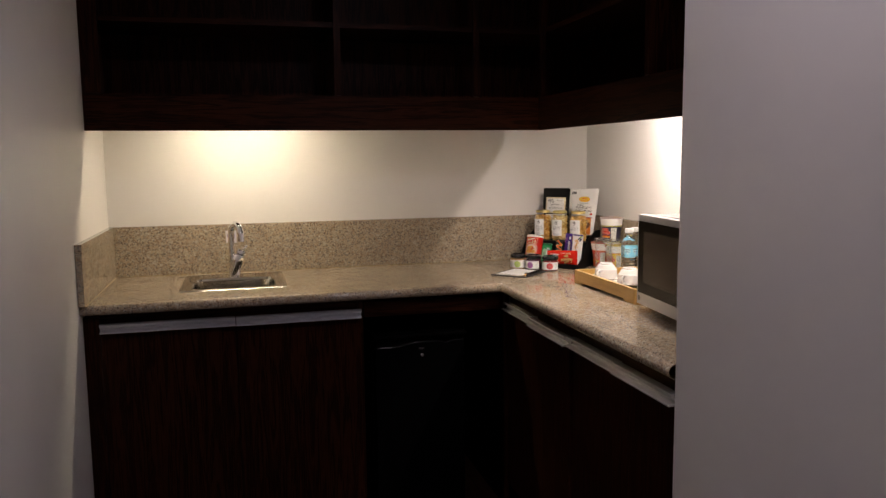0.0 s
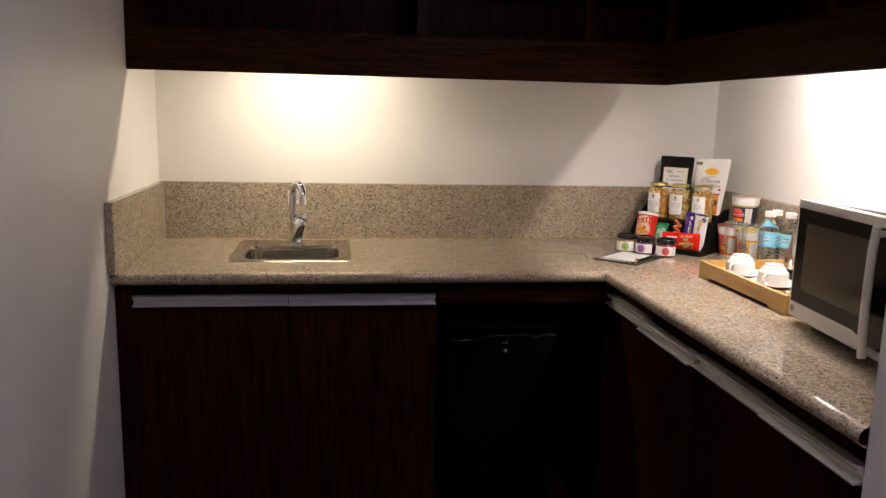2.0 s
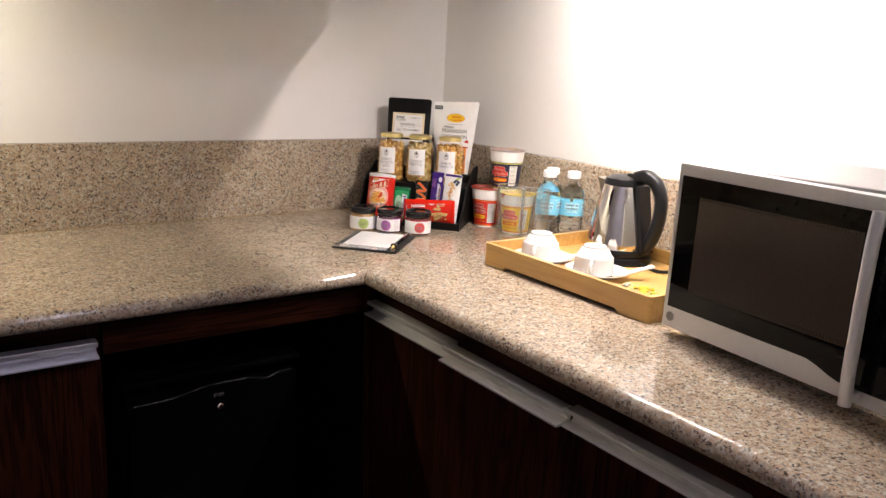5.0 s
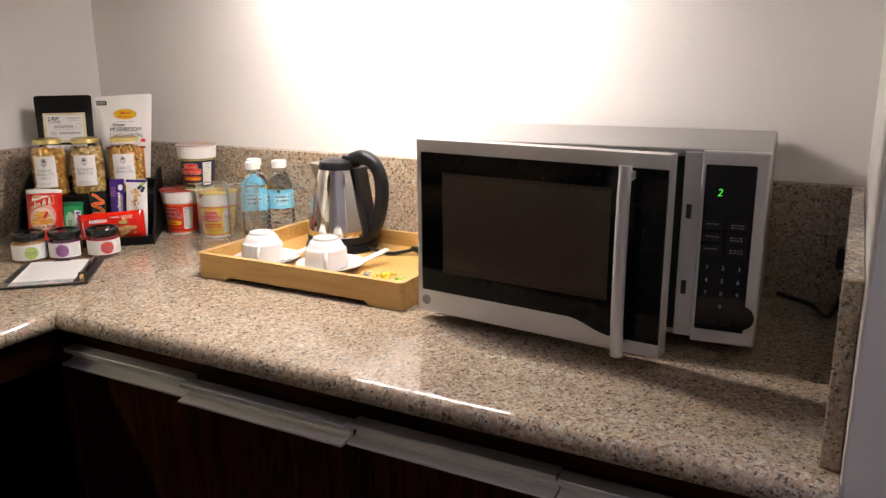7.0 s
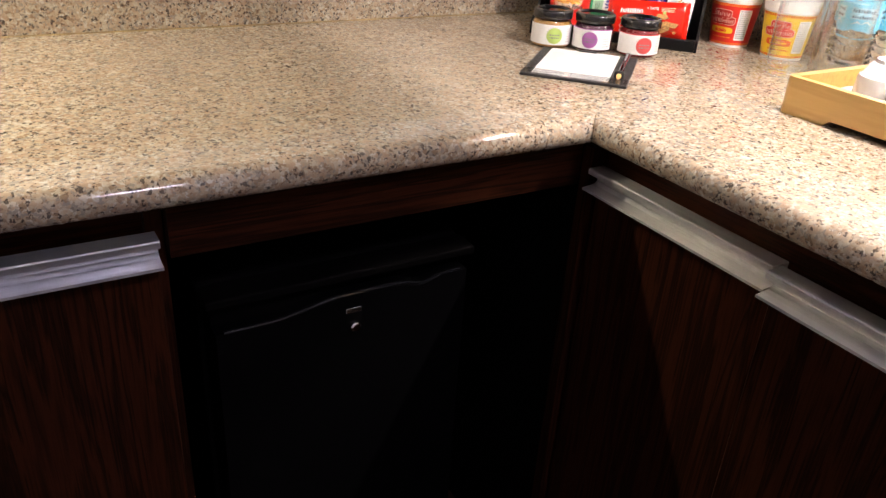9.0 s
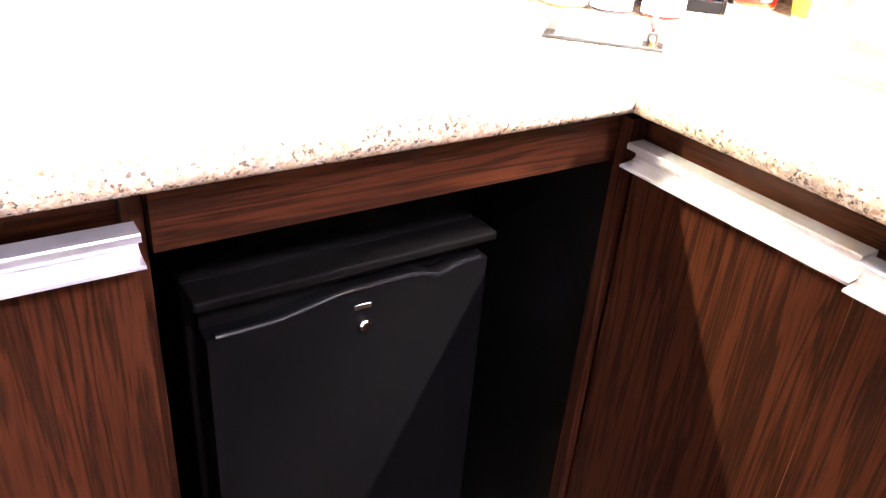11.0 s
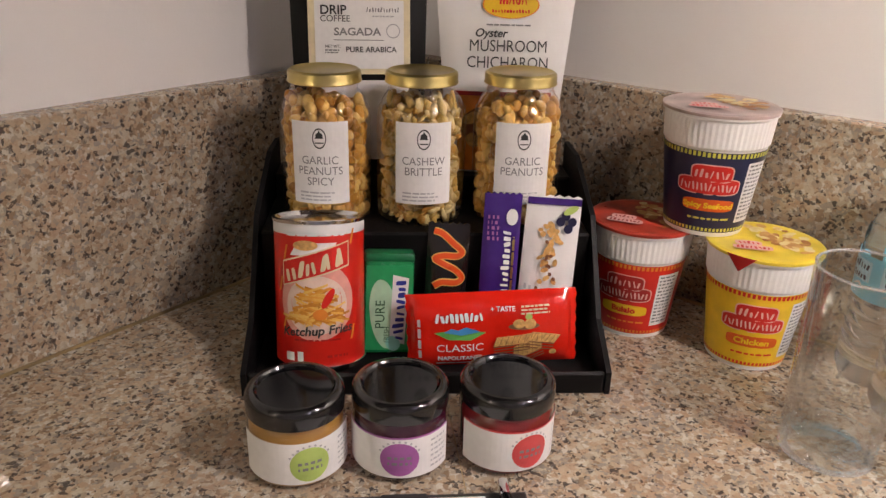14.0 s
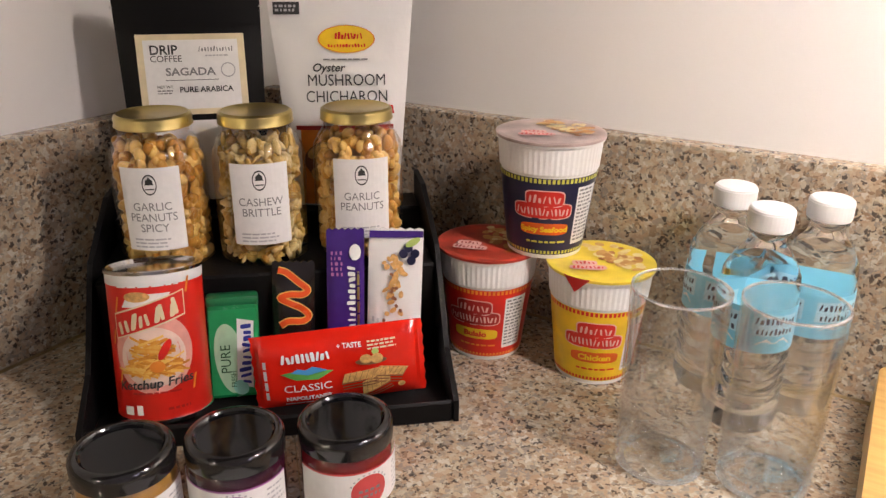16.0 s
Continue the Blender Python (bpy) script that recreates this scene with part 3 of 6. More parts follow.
def sheet(put, x0, x1, z0, z1, d=0.0004, nx=12, nz=1, skew=0.0):
    bm = bmesh.new()
    g = [[bm.verts.new(put(x0 + (x1 - x0) * i / nx + skew * (j / nz - 0.5), z0 + (z1 - z0) * j / nz, d)) for i in range(nx + 1)] for j in range(nz + 1)]
    for j in range(nz):
        for i in range(nx):
            bm.faces.new((g[j][i], g[j][i + 1], g[j + 1][i + 1], g[j + 1][i]))
    return bm


def blot(put, cx, cz, w, h, d=0.0006, n=24, tilt=0.0, inner=0.0, bm=None):
    """An oval, or a ring where inner is over 0."""
    bm = bm or bmesh.new()
    ca, sa = math.cos(tilt), math.sin(tilt)

    def at(k, s):
        a = 2 * math.pi * k / n
        x, z = w / 2 * s * math.cos(a), h / 2 * s * math.sin(a)
        return bm.verts.new(put(cx + x * ca - z * sa, cz + x * sa + z * ca, d))
    steps = [1, (1 + inner) / 2, inner] if inner else [1, 0.66, 0.33]
    rings = [[at(k, s) for k in range(n)] for s in steps]
    for o, i_ in zip(rings, rings[1:]):
        for k in range(n):
            bm.faces.new((o[k], o[(k + 1) % n], i_[(k + 1) % n], i_[k]))
    if not inner:
        mid = bm.verts.new(put(cx, cz, d))
        for k in range(n):
            bm.faces.new((rings[-1][k], rings[-1][(k + 1) % n], mid))
    return bm


def poly(put, pts, d=0.0006, bm=None):
    bm = bm or bmesh.new()
    if len(pts) == 4:
        (ax, az), (bx_, bz), (cx, cz), (dx, dz) = pts
        n = 8 if abs(bx_ - ax) > 0.012 else 2
        lo = [bm.verts.new(put(ax + (bx_ - ax) * k / n, az + (bz - az) * k / n, d)) for k in range(n + 1)]
        hi = [bm.verts.new(put(dx + (cx - dx) * k / n, dz + (cz - dz) * k / n, d)) for k in range(n + 1)]
        for k in range(n):
            bm.faces.new((lo[k], lo[k + 1], hi[k + 1], hi[k]))
    else:
        bm.faces.new([bm.verts.new(put(x, z, d)) for x, z in pts])
    return bm


def bars(put, x0, x1, z_top, rows, pitch, thick, d=0.0006, rnd=3, ragged=0.3):
    """Lines of unreadable small print, as broken bars."""
    g = random.Random(rnd)
    bm = bmesh.new()
    for r in range(rows):
        z = z_top - pitch * r
        x, end = x0, x1 - (x1 - x0) * ragged * g.random()
        while x < end:
            w = min(end - x, (x1 - x0) * g.uniform(0.08, 0.25))
            poly(put, [(x, z - thick), (x + w, z - thick), (x + w, z), (x, z)], d, bm)
            x += w + thick * 0.7
    return bm


def words(name, text, size, put, cx, cz, material, parent, d=0.0007, turn=0.0, wide=1.0, bold=0.0, align="CENTER", label="", lean=0.0):
    """Words in the built-in font as a mesh; cx, cz is the middle (or left end) of the base line."""
    cu = bpy.data.curves.new(name, "FONT")
    cu.body, cu.size, cu.align_x, cu.offset, cu.resolution_u, cu.shear = text, size, align, bold, 3, lean
    tmp = bpy.data.objects.new("words_source", cu)
    scene.collection.objects.link(tmp)
    bpy.context.view_layer.update()
    me = bpy.data.meshes.new_from_object(tmp.evaluated_get(bpy.context.evaluated_depsgraph_get()))
    bpy.data.objects.remove(tmp)
    ca, sa = math.cos(turn), math.sin(turn)
    for v in me.vertices:
        x, z = v.co.x * wide, v.co.y
        v.co = put(cx + x * ca - z * sa, cz + x * sa + z * ca, d)
    me.name = name
    me.materials.clear()
    me.materials.append(material)
    ob = new(name, me)
    ob.parent = parent
    return tagged(ob, label)


def lozenge(put, cx, cz, w, h, d, bm, slope=0.0, n=20):
    """A filled rounded block."""
    def at(a, s):
        c, q = math.cos(a), math.sin(a)
        x = w / 2 * s * math.copysign(abs(c) ** 0.45, c)
        return bm.verts.new(put(cx + x, cz + h / 2 * s * math.copysign(abs(q) ** 0.45, q) + slope * x, d))
    o = [at(2 * math.pi * k / n, 1) for k in range(n)]
    i_ = [at(2 * math.pi * k / n, 0.5) for k in range(n)]
    mid = bm.verts.new(put(cx, cz, d))
    for k in range(n):
        bm.faces.new((o[k], o[(k + 1) % n], i_[(k + 1) % n], i_[k]))
        bm.faces.new((i_[k], i_[(k + 1) % n], mid))


def strokes(put, count, x0, z0, w, h, d, slope=0.0, bm=None, rnd=1, fat=0.5):
    """A logo's lettering as plain upright bars of uneven height and width."""
    bm = bm or bmesh.new()
    g = random.Random(rnd)
    cell = w / count
    for k in range(count):
        cx = x0 + (k + 0.5) * cell
        hh, lean, ww = h * g.uniform(0.6, 1.0), g.uniform(-0.25, 0.25), cell * fat * g.uniform(0.6, 1.35)
        lozenge(lambda x, z, dd: put(x + lean * (z - z0 - h / 2), z, dd), cx, z0 + hh / 2 + slope * (cx - x0), ww, hh, d, bm, slope, 12)
    return bm


INK = plain("black_ink", (0.03, 0.03, 0.03), 0.5)
GREY_INK = plain("grey_ink", (0.22, 0.22, 0.22), 0.5)
PALE_INK = plain("pale_grey_ink", (0.45, 0.45, 0.46), 0.5)
FORM_INK = plain("faint_form_ink", (0.63, 0.63, 0.64), 0.6)
PAPER = plain("paper", (0.80, 0.79, 0.77), 0.65, vary=0.03, scale=200, relief=0.03)
RED = plain("red_print", (0.64, 0.020, 0.012), 0.30, vary=0.06, coat=0.1)
DEEP_RED = plain("deep_red_print", (0.36, 0.015, 0.012), 0.3)
ORANGE = plain("orange_print", (0.75, 0.24, 0.03), 0.32)
YELLOW = plain("yellow_print", (0.78, 0.52, 0.02), 0.3)
GOLD = plain("gold_metal", (0.60, 0.48, 0.19), 0.30, 1.0, 0.08)
GREEN = plain("green_print", (0.012, 0.21, 0.07), 0.26, coat=0.3)
LIME = plain("lime_print", (0.42, 0.55, 0.14), 0.45)
NAVY = plain("navy_print", (0.016, 0.016, 0.05), 0.3)
PURPLE = plain("purple_foil", (0.05, 0.018, 0.17), 0.22, coat=0.3)
LILAC = plain("lilac_print", (0.36, 0.11, 0.34), 0.45)
BLUE = plain("blue_print", (0.06, 0.30, 0.62), 0.35)
SKY_BLUE = plain("sky_blue_label", (0.20, 0.58, 0.76), 0.35, vary=0.05)
ROSE = plain("rose_print", (0.60, 0.07, 0.07), 0.45)
TAN = plain("biscuit_print", (0.62, 0.36, 0.12), 0.5, scale=300, vary=0.3)
BROWN = plain("brown_print", (0.20, 0.08, 0.03), 0.5)
CREAM = plain("cream_card", (0.72, 0.62, 0.40), 0.6)
FOAM = plain("white_foam_cup", (0.80, 0.79, 0.77), 0.45, vary=0.03, relief=0.05, scale=250)
CERAMIC = plain("white_ceramic", (0.72, 0.71, 0.69), 0.12, vary=0.02)
GLASS = clear("clear_glass", edge=2.6, face=0.07, rough=0.05)


THIN_GLASS = clear("thin_tumbler_glass", (0.97, 0.98, 0.98), edge=1.6, face=0.05, haze=0.004, rough=0.03)
# Milky white in rim and foot ring paints in their bright glints.
GLINT_GLASS = clear("glint_whitened_glass", (0.95, 0.96, 0.96), edge=1.0, face=0.25, haze=0.20, rough=0.05)
FOOT_GLASS = clear("thick_tumbler_glass", (0.97, 0.98, 0.98), edge=1.4, face=0.09, haze=0.003, rough=0.04)
PET = solid_glass("clear_plastic", (0.985, 0.993, 1.0), 1.33, 0.02)
LEATHER = plain("black_leatherette", (0.016, 0.014, 0.014), 0.45, relief=0.35, scale=700)


def bamboo():
    m, nt, b = mat("bamboo")
    v = coords(nt, (60, 3.0, 40))
    n = node(nt, "ShaderNodeTexNoise", Scale=2.0, Detail=4.0)
    nt.links.new(v, n.inputs["Vector"])
    nt.links.new(ramp(nt, n.outputs[0], [(0.3, (0.50, 0.29, 0.085)), (0.55, (0.60, 0.375, 0.125)), (0.75, (0.54, 0.325, 0.095))]), b.inputs["Base Color"])
    b.inputs["Roughness"].default_value = 0.32
    bump(nt, b, n.outputs[0], 0.08, 0.0008)
    return m


BAMBOO = bamboo()


def nut_material(name, a, b_, c):
    m, nt, b = mat(name)
    g = nt.nodes.new("ShaderNodeNewGeometry")
    v = coords(nt)
    n = node(nt, "ShaderNodeTexNoise", Scale=180.0, Detail=3.0)
    nt.links.new(v, n.inputs["Vector"])
    add = nt.nodes.new("ShaderNodeMath")
    add.operation = "MULTIPLY_ADD"
    add.inputs[1].default_value = 0.5
    nt.links.new(n.outputs[0], add.inputs[0])
    nt.links.new(g.outputs["Random Per Island"], add.inputs[2])
    nt.links.new(ramp(nt, add.outputs[0], [(0.2, a), (0.7, b_), (1.2, c)]), b.inputs["Base Color"])
    b.inputs["Roughness"].default_value = 0.38
    return m


PEANUT = nut_material("roasted_peanut", (0.40, 0.16, 0.016), (0.66, 0.34, 0.055), (0.80, 0.54, 0.17))
CASHEW = nut_material("cashew_pieces", (0.42, 0.21, 0.030), (0.62, 0.41, 0.105), (0.74, 0.58, 0.27))

# ---- snack stand in the corner ----
STAND = pose(1.775, 2.764, TOP, 0, 0, -49)


def on_stand(u, v, z, rx=0.0, ry=0.0, rz=0.0):
    return STAND @ pose(u, v, z, rx, ry, rz)


STAND_BLACK = plain("stand_black", (0.006, 0.0055, 0.0055), 0.5, relief=0.03, scale=300, spec=0.16)
stand = thing("display_stand", "black stepped snack display stand on the granite worktop", "display stand", STAND)
bm = box(-0.143, 0.143, -0.0100, 0.075, 0.0, 0.006, 0.001, 1)
part("lower_step", bm, STAND_BLACK, stand)
part("front_lip", box(-0.143, 0.143, -0.016, -0.0103, 0.0, 0.020, 0.002, 1), STAND_BLACK, stand)
part("upper_step", box(-0.143, 0.143, 0.0755, 0.168, 0.0, 0.104, 0.002, 1), STAND_BLACK, stand)
part("back_step", box(-0.143, 0.143, 0.1685, 0.215, 0.0, 0.126, 0.002, 1), STAND_BLACK, stand)
for s in (-1, 1):
    part("side_panel", prism([(-0.016, 0.0), (-0.016, 0.020), (0.03, 0.045), (0.085, 0.118), (0.165, 0.150), (0.215, 0.150), (0.215, 0.0)], 0, s * 0.1435, s * 0.148), STAND_BLACK, stand)


def jar_glass(parent, R, H, neck_r):
    pr = [(0.0, 0.0008), (R - 0.006, 0.0008), (R - 0.001, 0.004), (R, 0.009), (R, H - 0.040), (R - 0.0015, H - 0.031), (R - 0.006, H - 0.0225), (neck_r + 0.0005, H - 0.018), (neck_r, H - 0.015), (neck_r, H - 0.002)]
    return part("jar", lathe(pr, 40), GLASS, parent, "clear glass jar", smooth=True)


def nut_fill(parent, R, z0, z1, count, size, material, rnd, name="nuts", chips=False):
    g = random.Random(rnd)
    base = bmesh.new()
    bmesh.ops.create_icosphere(base, subdivisions=2 if not chips else 1, radius=1.0)
    bv = [v.co.copy() for v in base.verts]
    bf = [[v.index for v in f.verts] for f in base.faces]
    base.free()
    verts, faces = [], []
    for i in range(count):
        a, zz = g.uniform(0, 2 * math.pi), z0 + (z1 - z0) * (i + 0.5) / count
        rr = R - size * g.uniform(0.90, 1.9) if zz < z1 - size * 1.6 else (R - size) * math.sqrt(g.random())
        m = Matrix.Translation((rr * math.cos(a), rr * math.sin(a), zz)) @ Euler((g.uniform(0, 6), g.uniform(0, 6), g.uniform(0, 6))).to_matrix().to_4x4()
        sc = Vector((1.0, 0.70, 0.66)) * size * g.uniform(0.8, 1.2)
        if chips:
            sc = Vector((g.uniform(0.6, 1.25), g.uniform(0.45, 0.9), g.uniform(0.2, 0.42))) * size
        o = len(verts)
        verts += [m @ Vector((v.x * sc.x, v.y * sc.y, v.z * sc.z)) for v in bv]
        faces += [[o + k for k in f] for f in bf]
    me = bpy.data.meshes.new(name)
    me.from_pydata([tuple(v) for v in verts], [], faces)
    for p in me.polygons:
        p.use_smooth = True
    me.materials.append(material)
    ob = new(name, me)
    ob.parent = parent
    tagged(ob, kind="stuff")
    core = lathe([(0.0, z0), (R - size * 2.0, z0), (R - size * 2.0, z1 - size * 2.2), (0.0, z1 - size * 2.0)], 24)
    part("nut_core", core, material, parent, smooth=True)
    return ob


def nut_jar(m, lines, label, material, rnd, chips=False):
    t = thing("snack_jar", label, "jar", m, "nut jars on the stand")
    R, H = 0.0398, 0.131
    jar_glass(t, R, H, 0.0295)
    nut_fill(t, R - 0.0012, 0.004, H - 0.024, 700 if chips else 640, 0.0074 if chips else 0.0064, material, rnd, chips=chips)
    lid = [(0.0, H - 0.0015), (0.0255, H - 0.0015), (0.0285, H), (0.0308, H - 0.0015), (0.0314, H - 0.0035), (0.0312, H - 0.0080), (0.0318, H - 0.0090), (0.0318, H - 0.0100), (0.0310, H - 0.0106)]
    part("lid", lathe(lid, 44), GOLD, t, "gold metal screw lid", smooth=True)
    put = on_round(R + 0.0004)
    lab = part("paper_label", sheet(put, -0.0245, 0.0245, 0.023, 0.094, nx=14), PAPER, t, "white paper label")
    part("emblem", blot(put, 0, 0.080, 0.0115, 0.0175, inner=0.86), INK, lab)
    bm = blot(put, 0, 0.0825, 0.0058, 0.005)
    poly(put, [(-0.0035, 0.080), (0.0, 0.087), (0.0035, 0.080)], 0.0008, bm)
    poly(put, [(-0.0035, 0.0758), (0.0035, 0.0758), (0.0035, 0.0768), (-0.0035, 0.0768)], 0.0008, bm)
    part("emblem_mark", bm, INK, lab)
    for k, line in enumerate(lines):
        words("words", line, 0.0098, put, 0, 0.0580 - 0.0092 * k, GREY_INK, lab, wide=0.92)
    part("small_print", bars(put, -0.018, 0.018, 0.0335, 3, 0.0032, 0.0014, rnd=rnd), PALE_INK, lab)
    return t


JZ = 0.1042
nut_jar(on_stand(-0.088, 0.124, JZ, 0, 0, -3), ("GARLIC", "PEANUTS", "SPICY"), "glass jar of spicy garlic peanuts with gold lid", PEANUT, 5)
nut_jar(on_stand(-0.005, 0.124, JZ, 0, 0, 2), ("CASHEW", "BRITTLE"), "glass jar of cashew brittle pieces with gold lid", CASHEW, 6, True)
nut_jar(on_stand(0.081, 0.127, JZ, 0, 0, 0), ("GARLIC", "PEANUTS"), "glass jar of garlic peanuts with gold lid", PEANUT, 7)


# ---- stand-up pouches ----
def pouch(w, h, bulge, top_w=None, n=14, m=20, crimp=0.0008, rnd=1, corner=0.0, lean=0.0):
    """A filled stand-up bag, thickest near its foot and pinched at the top."""
    top_w = top_w or w
    g = random.Random(rnd)
    ph = [g.uniform(0, 6) for _ in range(4)]
    bm = bmesh.new()
    rows = []
    steps = [j / m for j in range(m + 1)]
    if corner:
        steps = [0.93 * t for t in steps] + [0.93 + 0.07 * k / 9 for k in range(1, 10)]
        m = len(steps) - 1
    for side in (-1, 1):
        grid = []
        for t in steps:
            ww = (w + (top_w - w) * t) / 2
            drop = corner - h * (1 - t)
            if drop > 0:
                ww -= corner - math.sqrt(max(0.0, corner * corner - drop * drop))
            row = []
            for i in range(n + 1):
                s = 2 * i / n - 1
                th = crimp + bulge * max(0.0, 1 - s * s) ** 0.6 * max(0.0, math.cos(math.pi / 2 * t ** 1.3)) * min(1.0, 0.75 + t * 3)
                th *= 1 + 0.06 * math.sin(9 * t + ph[0] + 4 * s) + 0.05 * math.sin(15 * s + ph[1] + 6 * t)
                row.append(bm.verts.new((ww * s, side * th, h * t + lean * ww * s * t ** 3)))
            grid.append(row)
        for j in range(m):
            for i in range(n):
                bm.faces.new((grid[j][i], grid[j][i + 1], grid[j + 1][i + 1], grid[j + 1][i]))
        rows.append(grid)
    a, b = rows
    for j in range(m):
        for i in (0, n):
            bm.faces.new((a[j][i], a[j + 1][i], b[j + 1][i], b[j][i]))
    for i in range(n):
        bm.faces.new((a[0][i], a[0][i + 1], b[0][i + 1], b[0][i]))
        bm.faces.new((a[m][i], a[m][i + 1], b[m][i + 1], b[m][i]))
    return bm


def on_pouch(w, h, bulge, top_w=None):
    top_w = top_w or w

    def put(x, z, d):
        t = min(1.0, max(0.0, z / h))
        s = max(-1, min(1, 2 * x / (w + (top_w - w) * t)))
        th = 0.0008 + bulge * max(0.0, 1 - s * s) ** 0.6 * max(0.0, math.cos(math.pi / 2 * t ** 1.3)) * min(1.0, 0.75 + t * 3)
        return (x, -(th * 1.06 + d + 0.0006), z)
    return put


BLACK_FOIL = plain("black_pouch", (0.005, 0.0045, 0.0045), 0.40, relief=0.35, scale=30, spec=0.14)
WHITE_FOIL = plain("white_pouch", (0.78, 0.77, 0.75), 0.20, vary=0.03, relief=0.75, scale=22)
PH = 0.1262
cof = thing("coffee_pouch", "black stand-up pouch of drip coffee with cream label", "pouch", on_stand(-0.061, 0.190, PH, -6, 0, 4))
CW, CH, CB = 0.120, 0.205, 0.012
part("bag", pouch(CW, CH, CB, 0.128, rnd=2, corner=0.007), BLACK_FOIL, cof, smooth=True)
put = on_pouch(CW, CH, CB, 0.130)
part("seal_crease", sheet(put, -CW / 2 + 0.002, CW / 2 - 0.002, CH - 0.0345, CH - 0.0325, 0.0010, 12), BLACK_FOIL, cof)
for side in (-1, 1):
    part("tear_notch", poly(put, [(side * 0.0655, CH - 0.020), (side * 0.0620, CH - 0.0185), (side * 0.0655, CH - 0.017)], 0.0004), PAINT, cof)
lab = part("card_label", sheet(put, -0.047, 0.047, 0.092, 0.163, 0.0006, 10, 6), CREAM, cof, "cream card label")
part("card_front", sheet(put, -0.041, 0.041, 0.097, 0.158, 0.0010, 10, 6), PAPER, lab)
part("lower_card", sheet(put, -0.046, 0.046, 0.012, 0.0865, 0.0006, 10, 6), PAPER, cof, "plain off-white lower card")
words("words", "DRIP", 0.0115, put, -0.036, 0.1455, INK, lab, 0.0016, bold=0.0002, align="LEFT")
words("words", "COFFEE", 0.0080, put, -0.036, 0.1390, INK, lab, 0.0016, align="LEFT")
words("words", "SAGADA", 0.0095, put, -0.002, 0.1270, GREY_INK, lab, 0.0016, bold=0.0002, wide=1.15)
words("words", "PURE ARABICA", 0.0070, put, -0.013, 0.1120, INK, lab, 0.0016, bold=0.0001, align="LEFT")
part("logo_print", strokes(put, 12, 0.006, 0.1475, 0.031, 0.0046, 0.0016, rnd=2), GREY_INK, lab)
part("logo_line", bars(put, 0.012, 0.032, 0.1445, 1, 0.003, 0.0012, 0.0016, 4, 0.05), PALE_INK, lab)
part("rule", poly(put, [(-0.024, 0.1225), (0.022, 0.1225), (0.022, 0.1230), (-0.024, 0.1230)], 0.0016), INK, lab)
words("words", "NET WT.", 0.0036, put, -0.032, 0.1158, INK, lab, 0.0016, align="LEFT")
part("small_print", bars(put, -0.032, -0.018, 0.1142, 2, 0.0022, 0.0012, 0.0016, 5, 0.1), GREY_INK, lab)
part("stamp", blot(put, 0.031, 0.131, 0.013, 0.013, 0.0016, inner=0.85), PALE_INK, lab)

mush = thing("mushroom_pouch", "glossy white stand-up pouch of mushroom crisps", "pouch", on_stand(0.074, 0.190, PH, -6, 0, -3))
MW, MH, MB = 0.100, 0.203, 0.015
part("bag", pouch(MW, MH, MB, 0.136, rnd=3, corner=0.006, lean=0.05), WHITE_FOIL, mush, smooth=True)
put = on_pouch(MW, MH, MB, 0.138)
for z in (MH - 0.0330, MH - 0.0275):
    part("zip_seal", sheet(put, -0.058, 0.058, z, z + 0.0016, 0.0012, 14), WHITE_FOIL, mush)
part("corner_tag", sheet(put, -0.062, -0.038, MH - 0.024, MH - 0.013, 0.0008, 4), INK, mush, "black printed tag")
part("tag_print", bars(put, -0.060, -0.041, MH - 0.0155, 2, 0.0036, 0.0022, 0.0016, 7, 0.05), PALE_INK, mush)
ov = part("logo_oval", blot(put, 0.004, 0.157, 0.052, 0.024, 0.0010), YELLOW, mush, "yellow logo oval")
part("logo_outline", blot(put, 0.004, 0.157, 0.053, 0.025, 0.0014, inner=0.95), ORANGE, mush)
bm = strokes(put, 9, -0.007, 0.1570, 0.026, 0.0066, 0.0018, rnd=5, fat=0.6)
strokes(put, 13, -0.014, 0.1497, 0.036, 0.0036, 0.0018, bm=bm, rnd=7, fat=0.62)
part("logo_print", bm, RED, mush)
words("words", "Oyster", 0.0105, put, -0.014, 0.1280, INK, mush, 0.0012, lean=0.25, bold=0.0002)
words("words", "MUSHROOM", 0.0150, put, 0.003, 0.1150, INK, mush, 0.0012, wide=0.86)
words("words", "CHICHARON", 0.0150, put, 0.003, 0.1000, INK, mush, 0.0012, wide=0.86)
part("tagline", bars(put, -0.018, 0.024, 0.1395, 1, 0.003, 0.0014, 0.0012, 9, 0.05), GREY_INK, mush)
part("picture_band", sheet(put, -0.042, 0.042, 0.002, 0.074, 0.0008, 10, 6), ORANGE, mush, "orange food picture")
part("picture_edge", sheet(put, -0.046, 0.046, 0.074, 0.078, 0.0010, 10, 1), DEEP_RED, mush)
part("picture_shade", blot(put, 0.0, 0.045, 0.08, 0.045, 0.0012), BROWN, mush)
bm = bmesh.new()
g = random.Random(4)
for k in range(14):
    blot(put, g.uniform(-0.035, 0.035), g.uniform(0.03, 0.068), g.uniform(0.012, 0.02), g.uniform(0.008, 0.013), 0.0014 + 0.0001 * k, 10, g.uniform(0, 3), bm=bm)
part("picture_crisps", bm, TAN, mush)
part("corner_flash", poly(put, [(0.034, 0.090), (0.047, 0.088), (0.046, 0.096), (0.040, 0.097)], 0.0012), RED, mush)


# ---- lower step: can, mints, bars, wafers ----
can = thing("fries_can", "red paper can of ketchup potato sticks", "can", on_stand(-0.089, 0.0275, 0.0095, -13, 0, 1))
CR, CHT = 0.0365, 0.121
